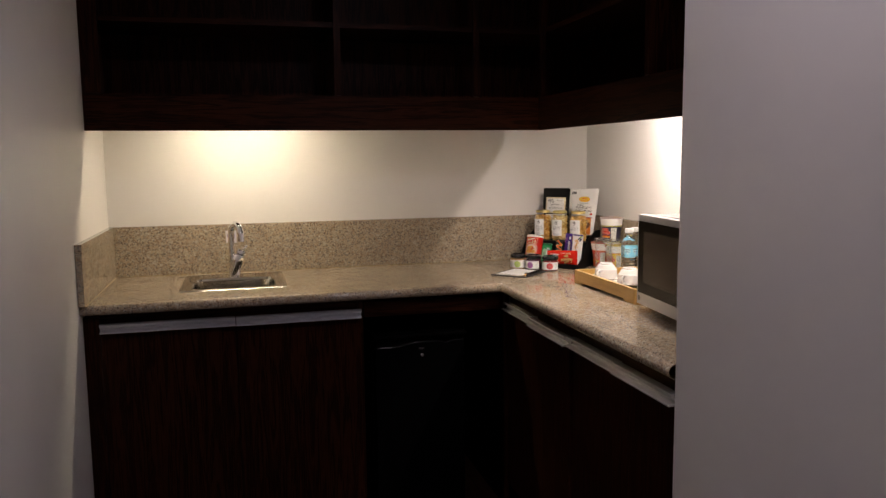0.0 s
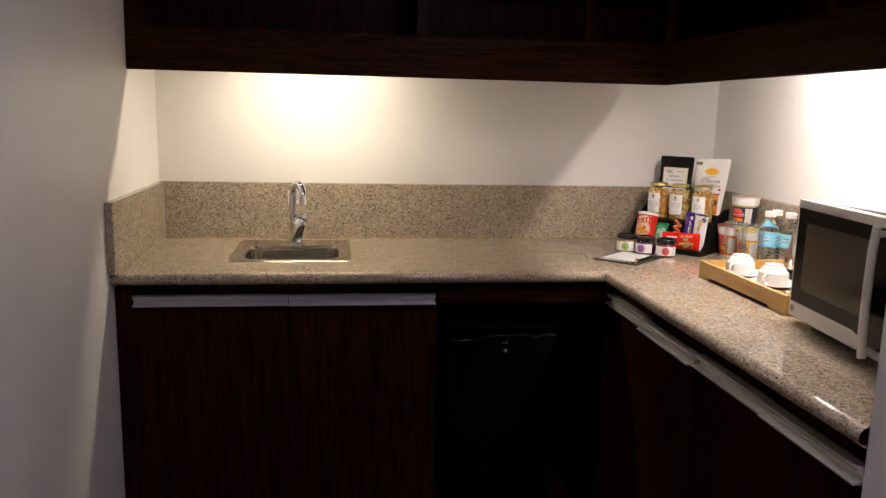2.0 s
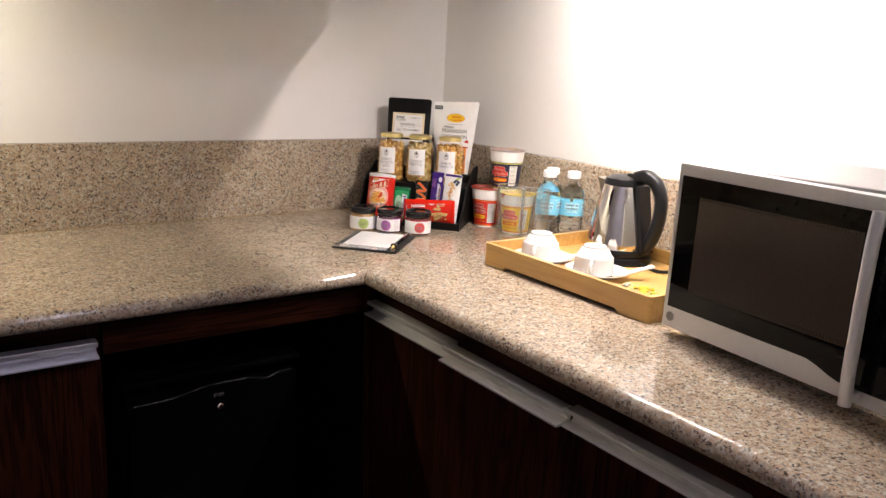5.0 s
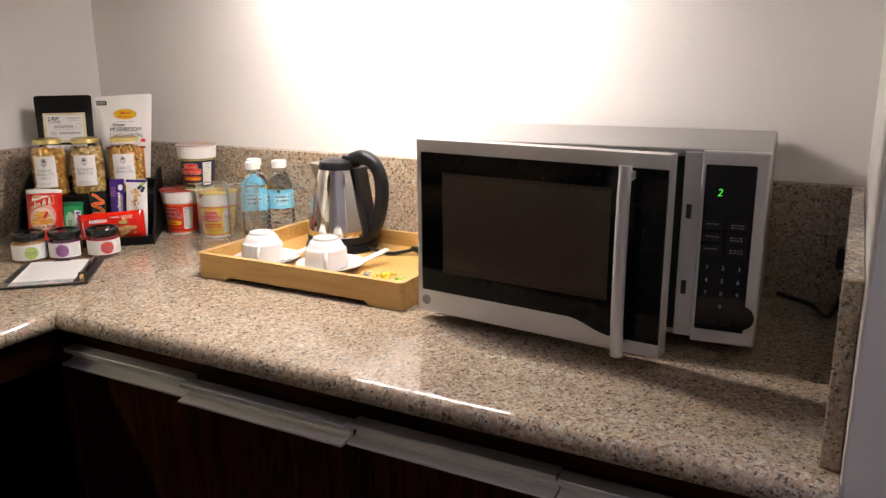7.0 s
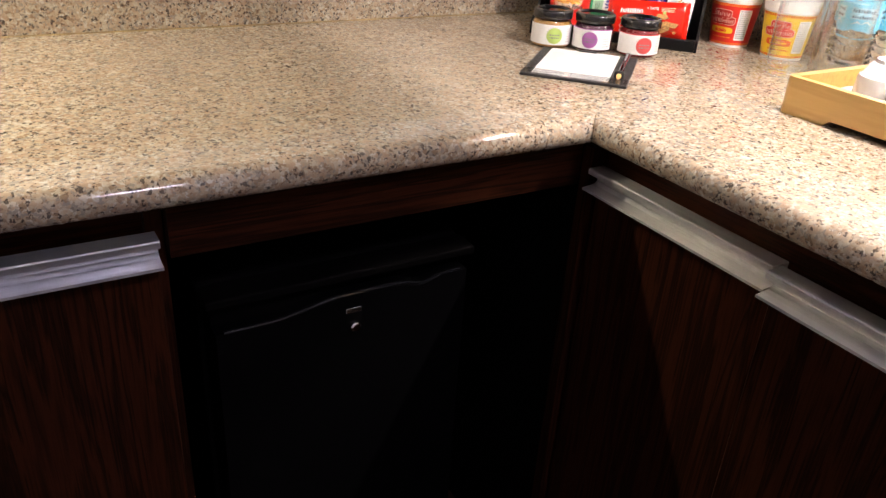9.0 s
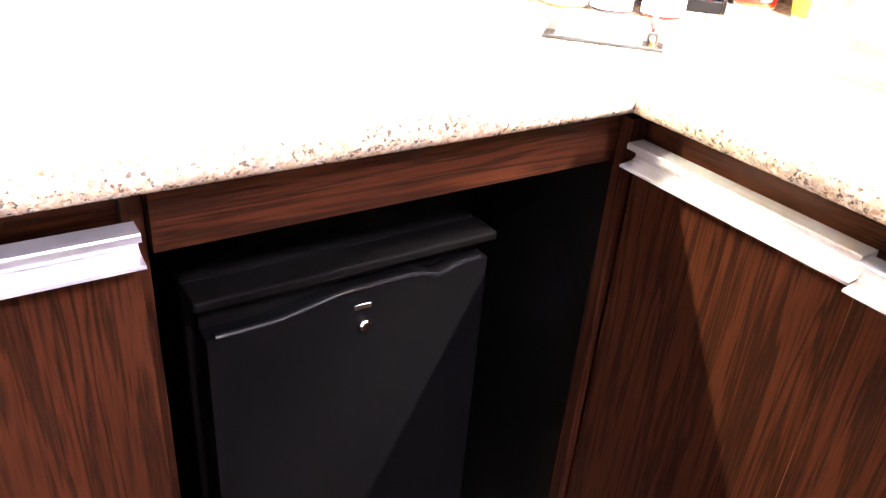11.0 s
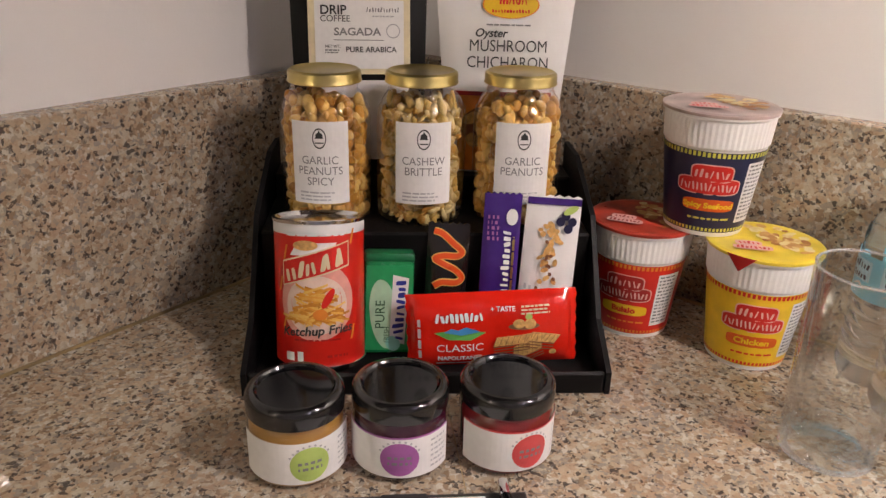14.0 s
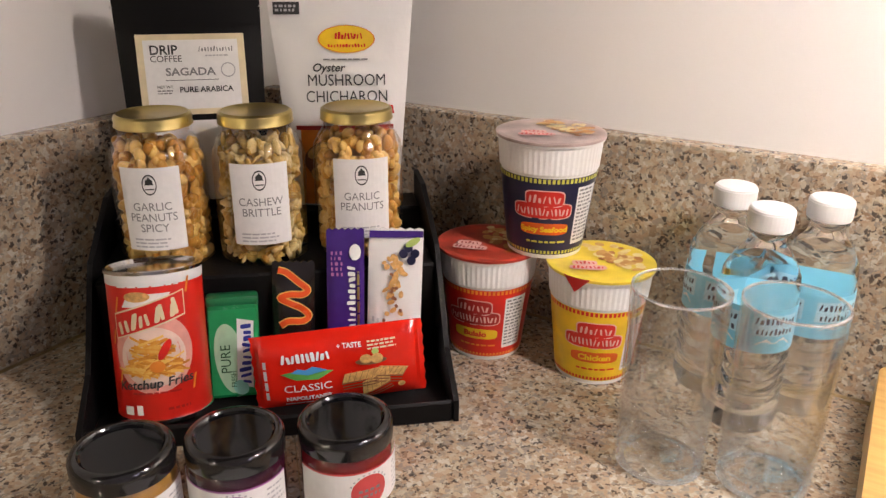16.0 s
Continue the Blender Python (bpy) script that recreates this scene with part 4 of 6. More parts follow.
part("body", lathe([(0.0, 0.0005), (CR - 0.002, 0.0005), (CR - 0.0005, 0.003), (CR, 0.004), (CR, CHT - 0.011)], 48), RED, can, smooth=True)
part("base_rim", lathe([(CR - 0.002, 0.0), (CR + 0.001, 0.0), (CR + 0.001, 0.0035), (CR, 0.004)], 48), STEEL_Z, can, smooth=True)
part("collar", lathe([(CR, CHT - 0.011), (CR + 0.0003, CHT - 0.0105), (CR + 0.0003, CHT - 0.003), (CR, CHT - 0.0025)], 48), WHITE, can, "white collar", smooth=True)
part("lid", lathe([(CR + 0.0012, CHT - 0.0025), (CR + 0.0014, CHT), (CR - 0.001, CHT + 0.0005), (CR - 0.003, CHT - 0.003), (0.0, CHT - 0.003)], 48), STEEL_Z, can, "silver pull lid", smooth=True)
put = on_round(CR)
part("small_print", bars(put, -0.024, 0.024, 0.111, 1, 0.003, 0.0018, rnd=3, ragged=0.05), WHITE, can)
part("checker_patch", sheet(put, -0.018, 0.014, 0.094, 0.104, 0.0005, 8, 1, 0.006), PAPER, can)
part("bowl", blot(put, -0.008, 0.102, 0.020, 0.008, 0.0008), TAN, can)


def tilted(x0, x1, z0, z1, rise):
    return [(x0, z0), (x1, z0 + rise), (x1, z1 + rise), (x0, z1)]


part("pale_glow", blot(put, 0.0, 0.057, 0.062, 0.064, 0.0005, 32), plain("pale_pink_print", (0.74, 0.34, 0.28), 0.35), can)
part("pale_core", blot(put, 0.0, 0.054, 0.050, 0.048, 0.0007, 32), plain("paler_pink_print", (0.76, 0.58, 0.50), 0.35), can)
part("logo_outline", poly(put, tilted(-0.0285, 0.027, 0.0688, 0.0892, 0.016), 0.0009), CREAM, can, "cream logo outline")
part("logo_plate", poly(put, tilted(-0.0275, 0.026, 0.070, 0.088, 0.016), 0.0011), RED, can, "red logo plate")
bm = strokes(put, 9, -0.0255, 0.0722, 0.050, 0.0140, 0.0015, 0.30, rnd=4, fat=0.62)
part("logo_print", bm, CREAM, can, "cream logo bars")
FRIES = nut_material("printed_fries", (0.50, 0.17, 0.015), (0.74, 0.33, 0.04), (0.82, 0.52, 0.13))
bm = bmesh.new()
g = random.Random(9)
for k in range(110):
    cz = 0.041 + 0.026 * g.random() ** 1.5
    cx = g.uniform(-1, 1) * 0.0215 * (1 - (cz - 0.041) / 0.040)
    a, l = g.choice((-1, 1)) * g.uniform(0.05, 0.6), g.uniform(0.005, 0.010)
    dx, dz, tk = l * math.cos(a), l * math.sin(a), g.uniform(0.0014, 0.0024)
    poly(put, [(cx - dx, cz - dz), (cx + dx, cz + dz), (cx + dx, cz + dz + tk), (cx - dx, cz - dz + tk)], 0.0010 + 0.00001 * k, bm)
tagged(part("stick_picture", bm, FRIES, can, "golden potato stick picture"), kind="stuff")
part("sauce_picture", blot(put, 0.003, 0.047, 0.011, 0.009, 0.0024), ORANGE, can)
bm = bmesh.new()
for x, z in ((-0.028, 0.040), (-0.026, 0.096), (0.030, 0.030), (0.030, 0.108), (-0.032, 0.070)):
    poly(put, [(x - 0.002, z - 0.006), (x, z - 0.006), (x + 0.003, z + 0.006), (x + 0.001, z + 0.006)], 0.0008, bm)
tagged(part("stray_sticks", bm, ORANGE, can), kind="stuff")
part("bottle_picture", blot(put, 0.009, 0.060, 0.006, 0.018, 0.0026, tilt=-0.5), RED, can)
words("words", "Ketchup Fries", 0.0100, put, 0.000, 0.0305, INK, can, 0.0024, bold=0.0002, lean=0.2, turn=0.06)
part("strapline", bars(put, -0.018, 0.020, 0.0265, 1, 0.003, 0.0015, 0.0009, 4, 0.05), DEEP_RED, can)
part("corner_mark", sheet(put, -0.027, -0.019, 0.008, 0.015, 0.0006, 2), PAPER, can)
part("corner_mark", sheet(put, -0.016, -0.011, 0.008, 0.016, 0.0006, 2), PAPER, can)
part("weight_print", bars(put, 0.008, 0.026, 0.013, 1, 0.003, 0.002, 0.0006, 6, 0.05), DEEP_RED, can)

mint = thing("mint_box", "green plastic box of mint gum", "gum box", on_stand(-0.034, 0.045, 0.0062, -9, 2, 4))
part("case", box(-0.021, 0.021, -0.009, 0.009, 0.0, 0.089, 0.0035, 3), GREEN, mint, smooth=True)
put = on_flat(-0.0091)
part("flip_lid", box(-0.0212, 0.0212, -0.0093, 0.0093, 0.080, 0.0895, 0.003, 2), plain("dark_green_lid", (0.008, 0.14, 0.05), 0.3), mint, "dark green flip lid", smooth=True)
part("front_label", sheet(put, -0.0195, 0.0195, 0.004, 0.079, 0.0004, 2), plain("mint_label", (0.018, 0.30, 0.10), 0.3), mint)
part("pale_swirl", blot(put, -0.004, 0.036, 0.024, 0.062, 0.0006, 28, tilt=0.12), plain("pale_mint_print", (0.40, 0.62, 0.42), 0.35), mint)
part("logo_plate", poly(put, [(0.001, 0.012), (0.014, 0.009), (0.0165, 0.068), (0.003, 0.071)], 0.0008), WHITE, mint)
bm = strokes(lambda x, z, d: put(0.0145 - z - 0.03 * (0.04 - x), x, d), 10, 0.0125, 0.001, 0.054, 0.0100, 0.0012, rnd=8, fat=0.66)
part("logo_print", bm, plain("royal_blue_print", (0.02, 0.03, 0.26), 0.3), mint, "dark blue logo bars")
DARK_GREEN = plain("dark_green_print", (0.010, 0.075, 0.022), 0.4)
words("words", "PURE", 0.0115, put, -0.0035, 0.036, DARK_GREEN, mint, 0.0012, turn=math.pi / 2, wide=0.95)
words("words", "FRESH", 0.0062, put, 0.0005, 0.018, DARK_GREEN, mint, 0.0012, turn=math.pi / 2, wide=0.85)
part("leaf_swirl", blot(put, 0.004, 0.010, 0.012, 0.014, 0.0010, tilt=0.6), plain("mint_swirl", (0.25, 0.6, 0.5), 0.4), mint)


def snack_bar(name, label, m, w, h, thick, material, rnd):
    t = thing(name, label, "snack bar", m, "snack bars on the stand")
    part("wrapper", pouch(w, h, thick, rnd=rnd, n=8, m=18, crimp=0.001), material, t, smooth=True)
    part("end_crimp", prism([(-w / 2 + w * k / 12, h + (0.0018 if k % 2 else 0.0)) for k in range(13)] + [(w / 2, h - 0.007), (-w / 2, h - 0.007)], 1, -0.001, 0.001), material, t)
    return t, on_pouch(w, h, thick)


mars, put = snack_bar("chocolate_bar", "black wrapped chocolate bar with red script print", on_stand(0.014, 0.058, 0.0062, -10, 3, 0), 0.036, 0.108, 0.008, plain("black_wrapper", (0.012, 0.009, 0.008), 0.2, coat=0.4), 11)
loop = spline([(-0.013, 0.102, 0), (-0.006, 0.100, 0), (0.004, 0.092, 0), (0.012, 0.085, 0), (0.008, 0.081, 0), (-0.003, 0.081, 0), (-0.011, 0.078, 0), (-0.004, 0.074, 0), (0.007, 0.069, 0), (0.013, 0.062, 0), (0.008, 0.058, 0), (-0.004, 0.058, 0), (-0.011, 0.054, 0)], 5)
for nm, wd, dd, mt in (("script_edge", 0.0066, 0.0006, plain("gold_print", (0.72, 0.42, 0.12), 0.3)), ("script", 0.0046, 0.0012, plain("orange_red_print", (0.72, 0.085, 0.015), 0.28))):
    bm = bmesh.new()
    vs = []
    for k, p in enumerate(loop):
        q = (loop[min(k + 1, len(loop) - 1)] - loop[max(k - 1, 0)]).normalized()
        vs.append([bm.verts.new(put(p.x - q.y * wd / 2 * s, p.y + q.x * wd / 2 * s, dd)) for s in (-1, 1)])
    for a, b in zip(vs, vs[1:]):
        bm.faces.new((a[0], a[1], b[1], b[0]))
    part(nm, bm, mt, mars)
dairy, put = snack_bar("chocolate_bar", "purple foil wrapped milk chocolate bar", on_stand(0.060, 0.055, 0.0062, -8, 2, 0), 0.032, 0.136, 0.006, PURPLE, 12)
part("nutrition_panel", bars(put, -0.0125, -0.002, 0.118, 5, 0.0046, 0.0030, 0.0008, 3, 0.1), LILAC, dairy)
part("round_mark", blot(put, 0.008, 0.117, 0.010, 0.014, 0.0010), WHITE, dairy)
bm = strokes(lambda x, z, d: put(0.008 - z, x, d), 11, 0.050, 0.0, 0.056, 0.0080, 0.001, rnd=3, fat=0.6)
part("logo_print", bm, WHITE, dairy, "white upright logo bars")
part("script_line", bars(lambda x, z, d: put(z, x, d), 0.052, 0.100, 0.0115, 1, 0.004, 0.002, 0.001, 5, 0.0), GOLD, dairy)
oat, put = snack_bar("cereal_bar", "white wrapped fruit and oat cereal bar", on_stand(0.101, 0.055, 0.0062, -8, 3, -2), 0.047, 0.134, 0.008, WHITE_FOIL, 13)
part("top_band", sheet(put, -0.0232, 0.0232, 0.1275, 0.1335, 0.0010, 6), PURPLE, oat)
bm = bmesh.new()
g = random.Random(21)
for k in range(30):
    blot(put, -0.002 + g.gauss(0, 0.004), g.uniform(0.050, 0.112), g.uniform(0.004, 0.009), g.uniform(0.003, 0.007), 0.0010 + 0.00004 * k, 8, g.uniform(0, 3), bm=bm)
tagged(part("oat_picture", bm, TAN, oat), kind="stuff")
bm = bmesh.new()
for k in range(9):
    blot(put, -0.002 + g.gauss(0, 0.004), g.uniform(0.055, 0.108), 0.004, 0.003, 0.0026, 8, g.uniform(0, 3), bm=bm)
part("raisin_picture", bm, BROWN, oat)
bm = bmesh.new()
for x, z in ((0.010, 0.119), (0.016, 0.114), (0.013, 0.108), (0.006, 0.114)):
    blot(put, x, z, 0.008, 0.008, 0.0024, 12, bm=bm)
part("berry_picture", bm, NAVY, oat)
part("leaf_picture", blot(put, 0.014, 0.124, 0.014, 0.006, 0.0028, tilt=0.5), LIME, oat)
part("side_print", bars(lambda x, z, d: put(z, x, d), 0.020, 0.060, -0.014, 2, 0.004, 0.002, 0.001, 6, 0.1), PALE_INK, oat)

wafer = thing("wafer_pack", "glossy red flow-wrapped wafer biscuit pack", "wafer pack", on_stand(0.055, 0.022, 0.0075, -7, -3, 0))
LW, LH, LB = 0.142, 0.064, 0.0115


def pack(w, h, b, n=40, m=12):
    bm = bmesh.new()
    sides = []
    for side in (-1, 1):
        grid = []
        for j in range(m + 1):
            t = 2 * j / m - 1
            row = []
            for i in range(n + 1):
                s = 2 * i / n - 1
                th = 0.0008 + b * max(0, 1 - abs(s) ** 10) * max(0, 1 - abs(t) ** 4) * (1 - 0.08 * math.cos(9 * s)) if abs(s) < 0.93 else 0.0008 + 0.0006 * (i % 2)
                row.append(bm.verts.new((w / 2 * s + (0.0012 if j % 2 and abs(s) == 1 else 0), side * th, h / 2 + h / 2 * t)))
            grid.append(row)
        for j in range(m):
            for i in range(n):
                bm.faces.new((grid[j][i], grid[j][i + 1], grid[j + 1][i + 1], grid[j + 1][i]))
        sides.append(grid)
    a, b_ = sides
    for j in range(m):
        for i in (0, n):
            bm.faces.new((a[j][i], a[j + 1][i], b_[j + 1][i], b_[j][i]))
    for i in range(n):
        for j in (0, m):
            bm.faces.new((a[j][i], a[j][i + 1], b_[j][i + 1], b_[j][i]))
    return bm


part("wrapper", pack(LW, LH, LB), plain("red_foil_wrap", (0.70, 0.018, 0.008), 0.18, vary=0.05, relief=0.8, scale=55, coat=0.4), wafer, smooth=True)


def put(x, z, d):
    s, t = 2 * x / LW, 2 * z / LH - 1
    th = 0.0008 + LB * max(0, 1 - abs(s) ** 10) * max(0, 1 - abs(t) ** 4) * (1 - 0.08 * math.cos(9 * s)) if abs(s) < 0.93 else 0.0016
    return (x, -(th * 1.04 + d + 0.0006), z)


bm = strokes(put, 10, -0.047, 0.0425, 0.040, 0.0085, 0.0009, 0.02, rnd=6, fat=0.66)
part("logo_print", bm, WHITE, wafer, "white logo bars")
part("mountain_green", poly(put, [(-0.048, 0.034), (-0.036, 0.028), (-0.018, 0.027), (-0.005, 0.033), (-0.018, 0.035), (-0.036, 0.036)], 0.0008), plain("meadow_print", (0.12, 0.40, 0.08), 0.4), wafer)
part("mountain_blue", poly(put, [(-0.040, 0.0345), (-0.034, 0.038), (-0.028, 0.0365), (-0.022, 0.039), (-0.015, 0.0365), (-0.010, 0.034), (-0.026, 0.032)], 0.0012), BLUE, wafer)
words("words", "CLASSIC", 0.0092, put, -0.027, 0.0175, WHITE, wafer, 0.0010, wide=1.15)
words("words", "NAPOLITANER", 0.0056, put, -0.027, 0.0090, WHITE, wafer, 0.0010, bold=0.0002)
part("small_print", bars(put, -0.047, 0.0, 0.006, 1, 0.003, 0.0012, 0.0010, 3, 0.05), PALE_INK, wafer)
words("words", "+ TASTE", 0.0055, put, 0.009, 0.0505, WHITE, wafer, 0.0010, bold=0.0001)
part("small_print", bars(put, 0.024, 0.048, 0.0545, 3, 0.0028, 0.0014, 0.0010, 4, 0.1), CREAM, wafer)
part("side_print", bars(lambda x, z, d: put(z, x, d), 0.012, 0.046, -0.059, 1, 0.004, 0.0025, 0.0010, 5, 0.0), PALE_INK, wafer)


def biscuit(cx, cz, w, h, tilt, d, nm):
    ca, sa = math.cos(tilt), math.sin(tilt)

    def tp(x, z, dd):
        return put(cx + x * ca - z * sa, cz + x * sa + z * ca, dd)
    part(nm, sheet(tp, -w / 2, w / 2, -h / 2, h / 2, d, 6, 1, h * 0.5), TAN, wafer, "printed wafer biscuit")
    bm = bmesh.new()
    for k in range(3):
        poly(tp, [(-w / 2 - h * 0.25, -h / 2 - 0.0012 - 0.0026 * k), (w / 2 - h * 0.25, -h / 2 - 0.0012 - 0.0026 * k), (w / 2 - h * 0.25, -h / 2 - 0.0002 - 0.0026 * k), (-w / 2 - h * 0.25, -h / 2 - 0.0002 - 0.0026 * k)], d + 0.0002, bm)
    for k in range(7):
        x = -w / 2 + w * k / 6
        poly(tp, [(x - h * 0.25 - 0.0002, -h / 2), (x - h * 0.25 + 0.0002, -h / 2), (x + h * 0.25 + 0.0002, h / 2), (x + h * 0.25 - 0.0002, h / 2)], d + 0.0002, bm)
    part("wafer_lines", bm, BROWN, wafer)


biscuit(0.017, 0.0255, 0.030, 0.008, 0.12, 0.0010, "wafer_picture")
biscuit(0.042, 0.0265, 0.024, 0.008, -0.18, 0.0012, "wafer_picture")
biscuit(0.029, 0.0185, 0.026, 0.012, 0.45, 0.0016, "wafer_picture")
for x, z, w, h in ((0.022, 0.040, 0.010, 0.008), (0.031, 0.0395, 0.010, 0.009), (0.050, 0.013, 0.006, 0.005)):
    part("hazelnut_picture", blot(put, x, z, w, h, 0.0015), TAN, wafer)
part("hazelnut_shade", blot(put, 0.026, 0.0375, 0.026, 0.006, 0.0012), BROWN, wafer)
part("leaf_picture", blot(put, 0.030, 0.0455, 0.006, 0.005, 0.0014), LIME, wafer)


# ---- three small spread jars ----
LID_RIM = plain("dark_grey_lid", (0.012, 0.011, 0.011), 0.16, vary=0.15, coat=0.4)


def spread_jar(m, filling, label, badge, band):
    t = thing("spread_jar", label, "jar", m, "small spread jars")
    R, H = 0.0335, 0.066
    part("jar", lathe([(0.0, 0.0008), (R - 0.004, 0.0008), (R - 0.0006, 0.003), (R, 0.006), (R, 0.040), (R - 0.003, 0.0445), (R - 0.0045, 0.0475), (R - 0.0045, 0.050)], 40), GLASS, t, smooth=True)
    part("filling", lathe([(0.0, 0.002), (R - 0.003, 0.002), (R - 0.0016, 0.005), (R - 0.0016, 0.039), (R - 0.005, 0.044), (0.0, 0.044)], 36), filling, t, smooth=True)
    part("lid", lathe([(R - 0.002, 0.0465), (R - 0.0002, 0.047), (R, 0.049), (R, 0.058), (R - 0.0015, 0.0605), (R - 0.0035, 0.0615), (R - 0.0060, 0.0615), (R - 0.0072, 0.0600)], 44), LID_RIM, t, "dark grey screw lid", smooth=True)
    part("lid_top", lathe([(R - 0.0070, 0.0600), (R - 0.0085, 0.0588), (0.0, 0.0586)], 44), BLACK_GLOSS, t, "glossy black lid top", smooth=True)
    put = on_round(R + 0.0003)
    lab = part("paper_label", sheet(put, -0.046, 0.046, 0.006, 0.037, nx=26), PAPER, t, "white wrap label")
    part("label_band", sheet(put, -0.046, 0.046, 0.037, 0.0384, nx=26), band, lab)
    part("round_badge", blot(put, 0.006, 0.021, 0.0265, 0.0265, 0.0006), badge, lab, "round coloured badge")
    part("badge_print", bars(put, -0.002, 0.014, 0.0235, 2, 0.0045, 0.0022, 0.0010, 3, 0.1), GREY_INK, lab)
    bm = bmesh.new()
    for k in range(9):
        a = math.pi * (0.15 + 0.7 * k / 8)
        blot(put, 0.006 + 0.0145 * math.cos(a), 0.021 + 0.0145 * math.sin(a), 0.0018, 0.0018, 0.0006, 6, bm=bm)
    part("arched_print", bm, PALE_INK, lab)
    part("side_print", bars(put, 0.028, 0.044, 0.033, 6, 0.0042, 0.0015, 0.0006, 8), PALE_INK, lab)


PB = plain("peanut_butter", (0.42, 0.22, 0.05), 0.35)
JAM = plain("dark_jam", (0.05, 0.010, 0.025), 0.2)
JAM2 = plain("strawberry_jam", (0.20, 0.014, 0.016), 0.2)
spread_jar(pose(1.642, 2.772, TOP, 0, 0, -38), PB, "small jar of peanut butter with white label and lime badge", LIME, PAPER)
spread_jar(pose(1.693, 2.722, TOP, 0, 0, -60), JAM, "small jar of dark jam with white label and lilac badge", LILAC, LILAC)
spread_jar(pose(1.746, 2.669, TOP, 0, 0, -36), JAM2, "small jar of red jam with white label and rose badge", ROSE, ROSE)

# ---- order folder with a form and a pen ----
fold = thing("order_folder", "black leatherette folder holding a printed price form", "folder", pose(1.590, 2.622, TOP, 0, 0, -47.5))
FW, FD = 0.156, 0.190
part("board", box(-FW / 2, FW / 2, -FD / 2, FD / 2, 0.0004, 0.0045, 0.0015, 2), LEATHER, fold)
part("form", box(-0.062, 0.050, -0.087, 0.090, 0.0048, 0.0054), PAPER, fold, "white printed form")
part("pocket", box(-FW / 2 + 0.001, FW / 2 - 0.001, -FD / 2 + 0.001, -0.062, 0.0055, 0.0058), clear("pocket_film", (0.96, 0.96, 0.96)), fold, "clear plastic pocket")


def put(x, z, d):
    return (x, z, 0.0054 + d)


tagged(part("form_print", bars(put, -0.054, -0.005, 0.072, 22, 0.0058, 0.0016, 0.0003, 3, 0.5), FORM_INK, fold), kind="stuff")
bm = bmesh.new()
for x in (0.004, 0.016, 0.022, 0.033):
    poly(put, [(x, -0.055), (x + 0.0006, -0.055), (x + 0.0006, 0.074), (x, 0.074)], 0.0004, bm)
for k in range(24):
    z = 0.074 - 0.0056 * k
    poly(put, [(-0.056, z), (0.044, z), (0.044, z + 0.0003), (-0.056, z + 0.0003)], 0.0004, bm)
tagged(part("form_grid", bm, FORM_INK, fold), kind="stuff")
part("form_heading", bars(put, -0.030, 0.030, -0.074, 1, 0.004, 0.003, 0.0004, 8, 0.05), GREY_INK, fold)
part("clip", box(-0.018, 0.012, 0.085, 0.093, 0.0046, 0.0075, 0.001, 1), DARK, fold)
part("pen_loop", box(0.055, 0.070, -0.062, -0.050, 0.0047, 0.016, 0.003, 2), LEATHER, fold)
pen = thing("pen", "slim black pen held in the folder's loop", "pen", fold.matrix_basis @ pose(0.0625, 0, 0.0095))
part("barrel", tube([(0, -0.058, 0), (0, 0.084, 0)], 0.0042, 14), BLACK_GLOSS, pen, smooth=True)
part("end_cap", tube([(0, 0.0842, 0), (0, 0.098, 0), (0, 0.100, 0)], [0.0040, 0.0040, 0.0025], 14), CHROME, pen, "silver push button end", smooth=True)
part("tip", tube([(0, -0.058, 0), (0, -0.068, 0), (0, -0.080, -0.0005)], [0.0042, 0.0036, 0.0007], 12), TAN, pen, "bare tapered tip", smooth=True)
part("end_cap", tube([(0, 0.0625, 0), (0, 0.074, 0)], 0.0040, 12), CHROME, pen, smooth=True)
part("clip", box(-0.0012, 0.0012, 0.02, 0.066, 0.004, 0.0055), CHROME, pen)


# ---- instant noodle cups ----
PINK_WHITE = plain("pink_white_print", (0.76, 0.45, 0.41), 0.4)


LID_RED = plain("red_foil_lid", (0.45, 0.05, 0.03), 0.3, vary=0.35, scale=45)
LID_YELLOW = plain("yellow_foil_lid", (0.78, 0.60, 0.06), 0.3, vary=0.15, scale=45)
SOUP_PRINT = nut_material("soup_print", (0.40, 0.13, 0.03), (0.66, 0.38, 0.12), (0.78, 0.66, 0.34))
LID_PINK = plain("pink_gold_foil_lid", (0.46, 0.36, 0.33), 0.3, vary=0.3, scale=45)


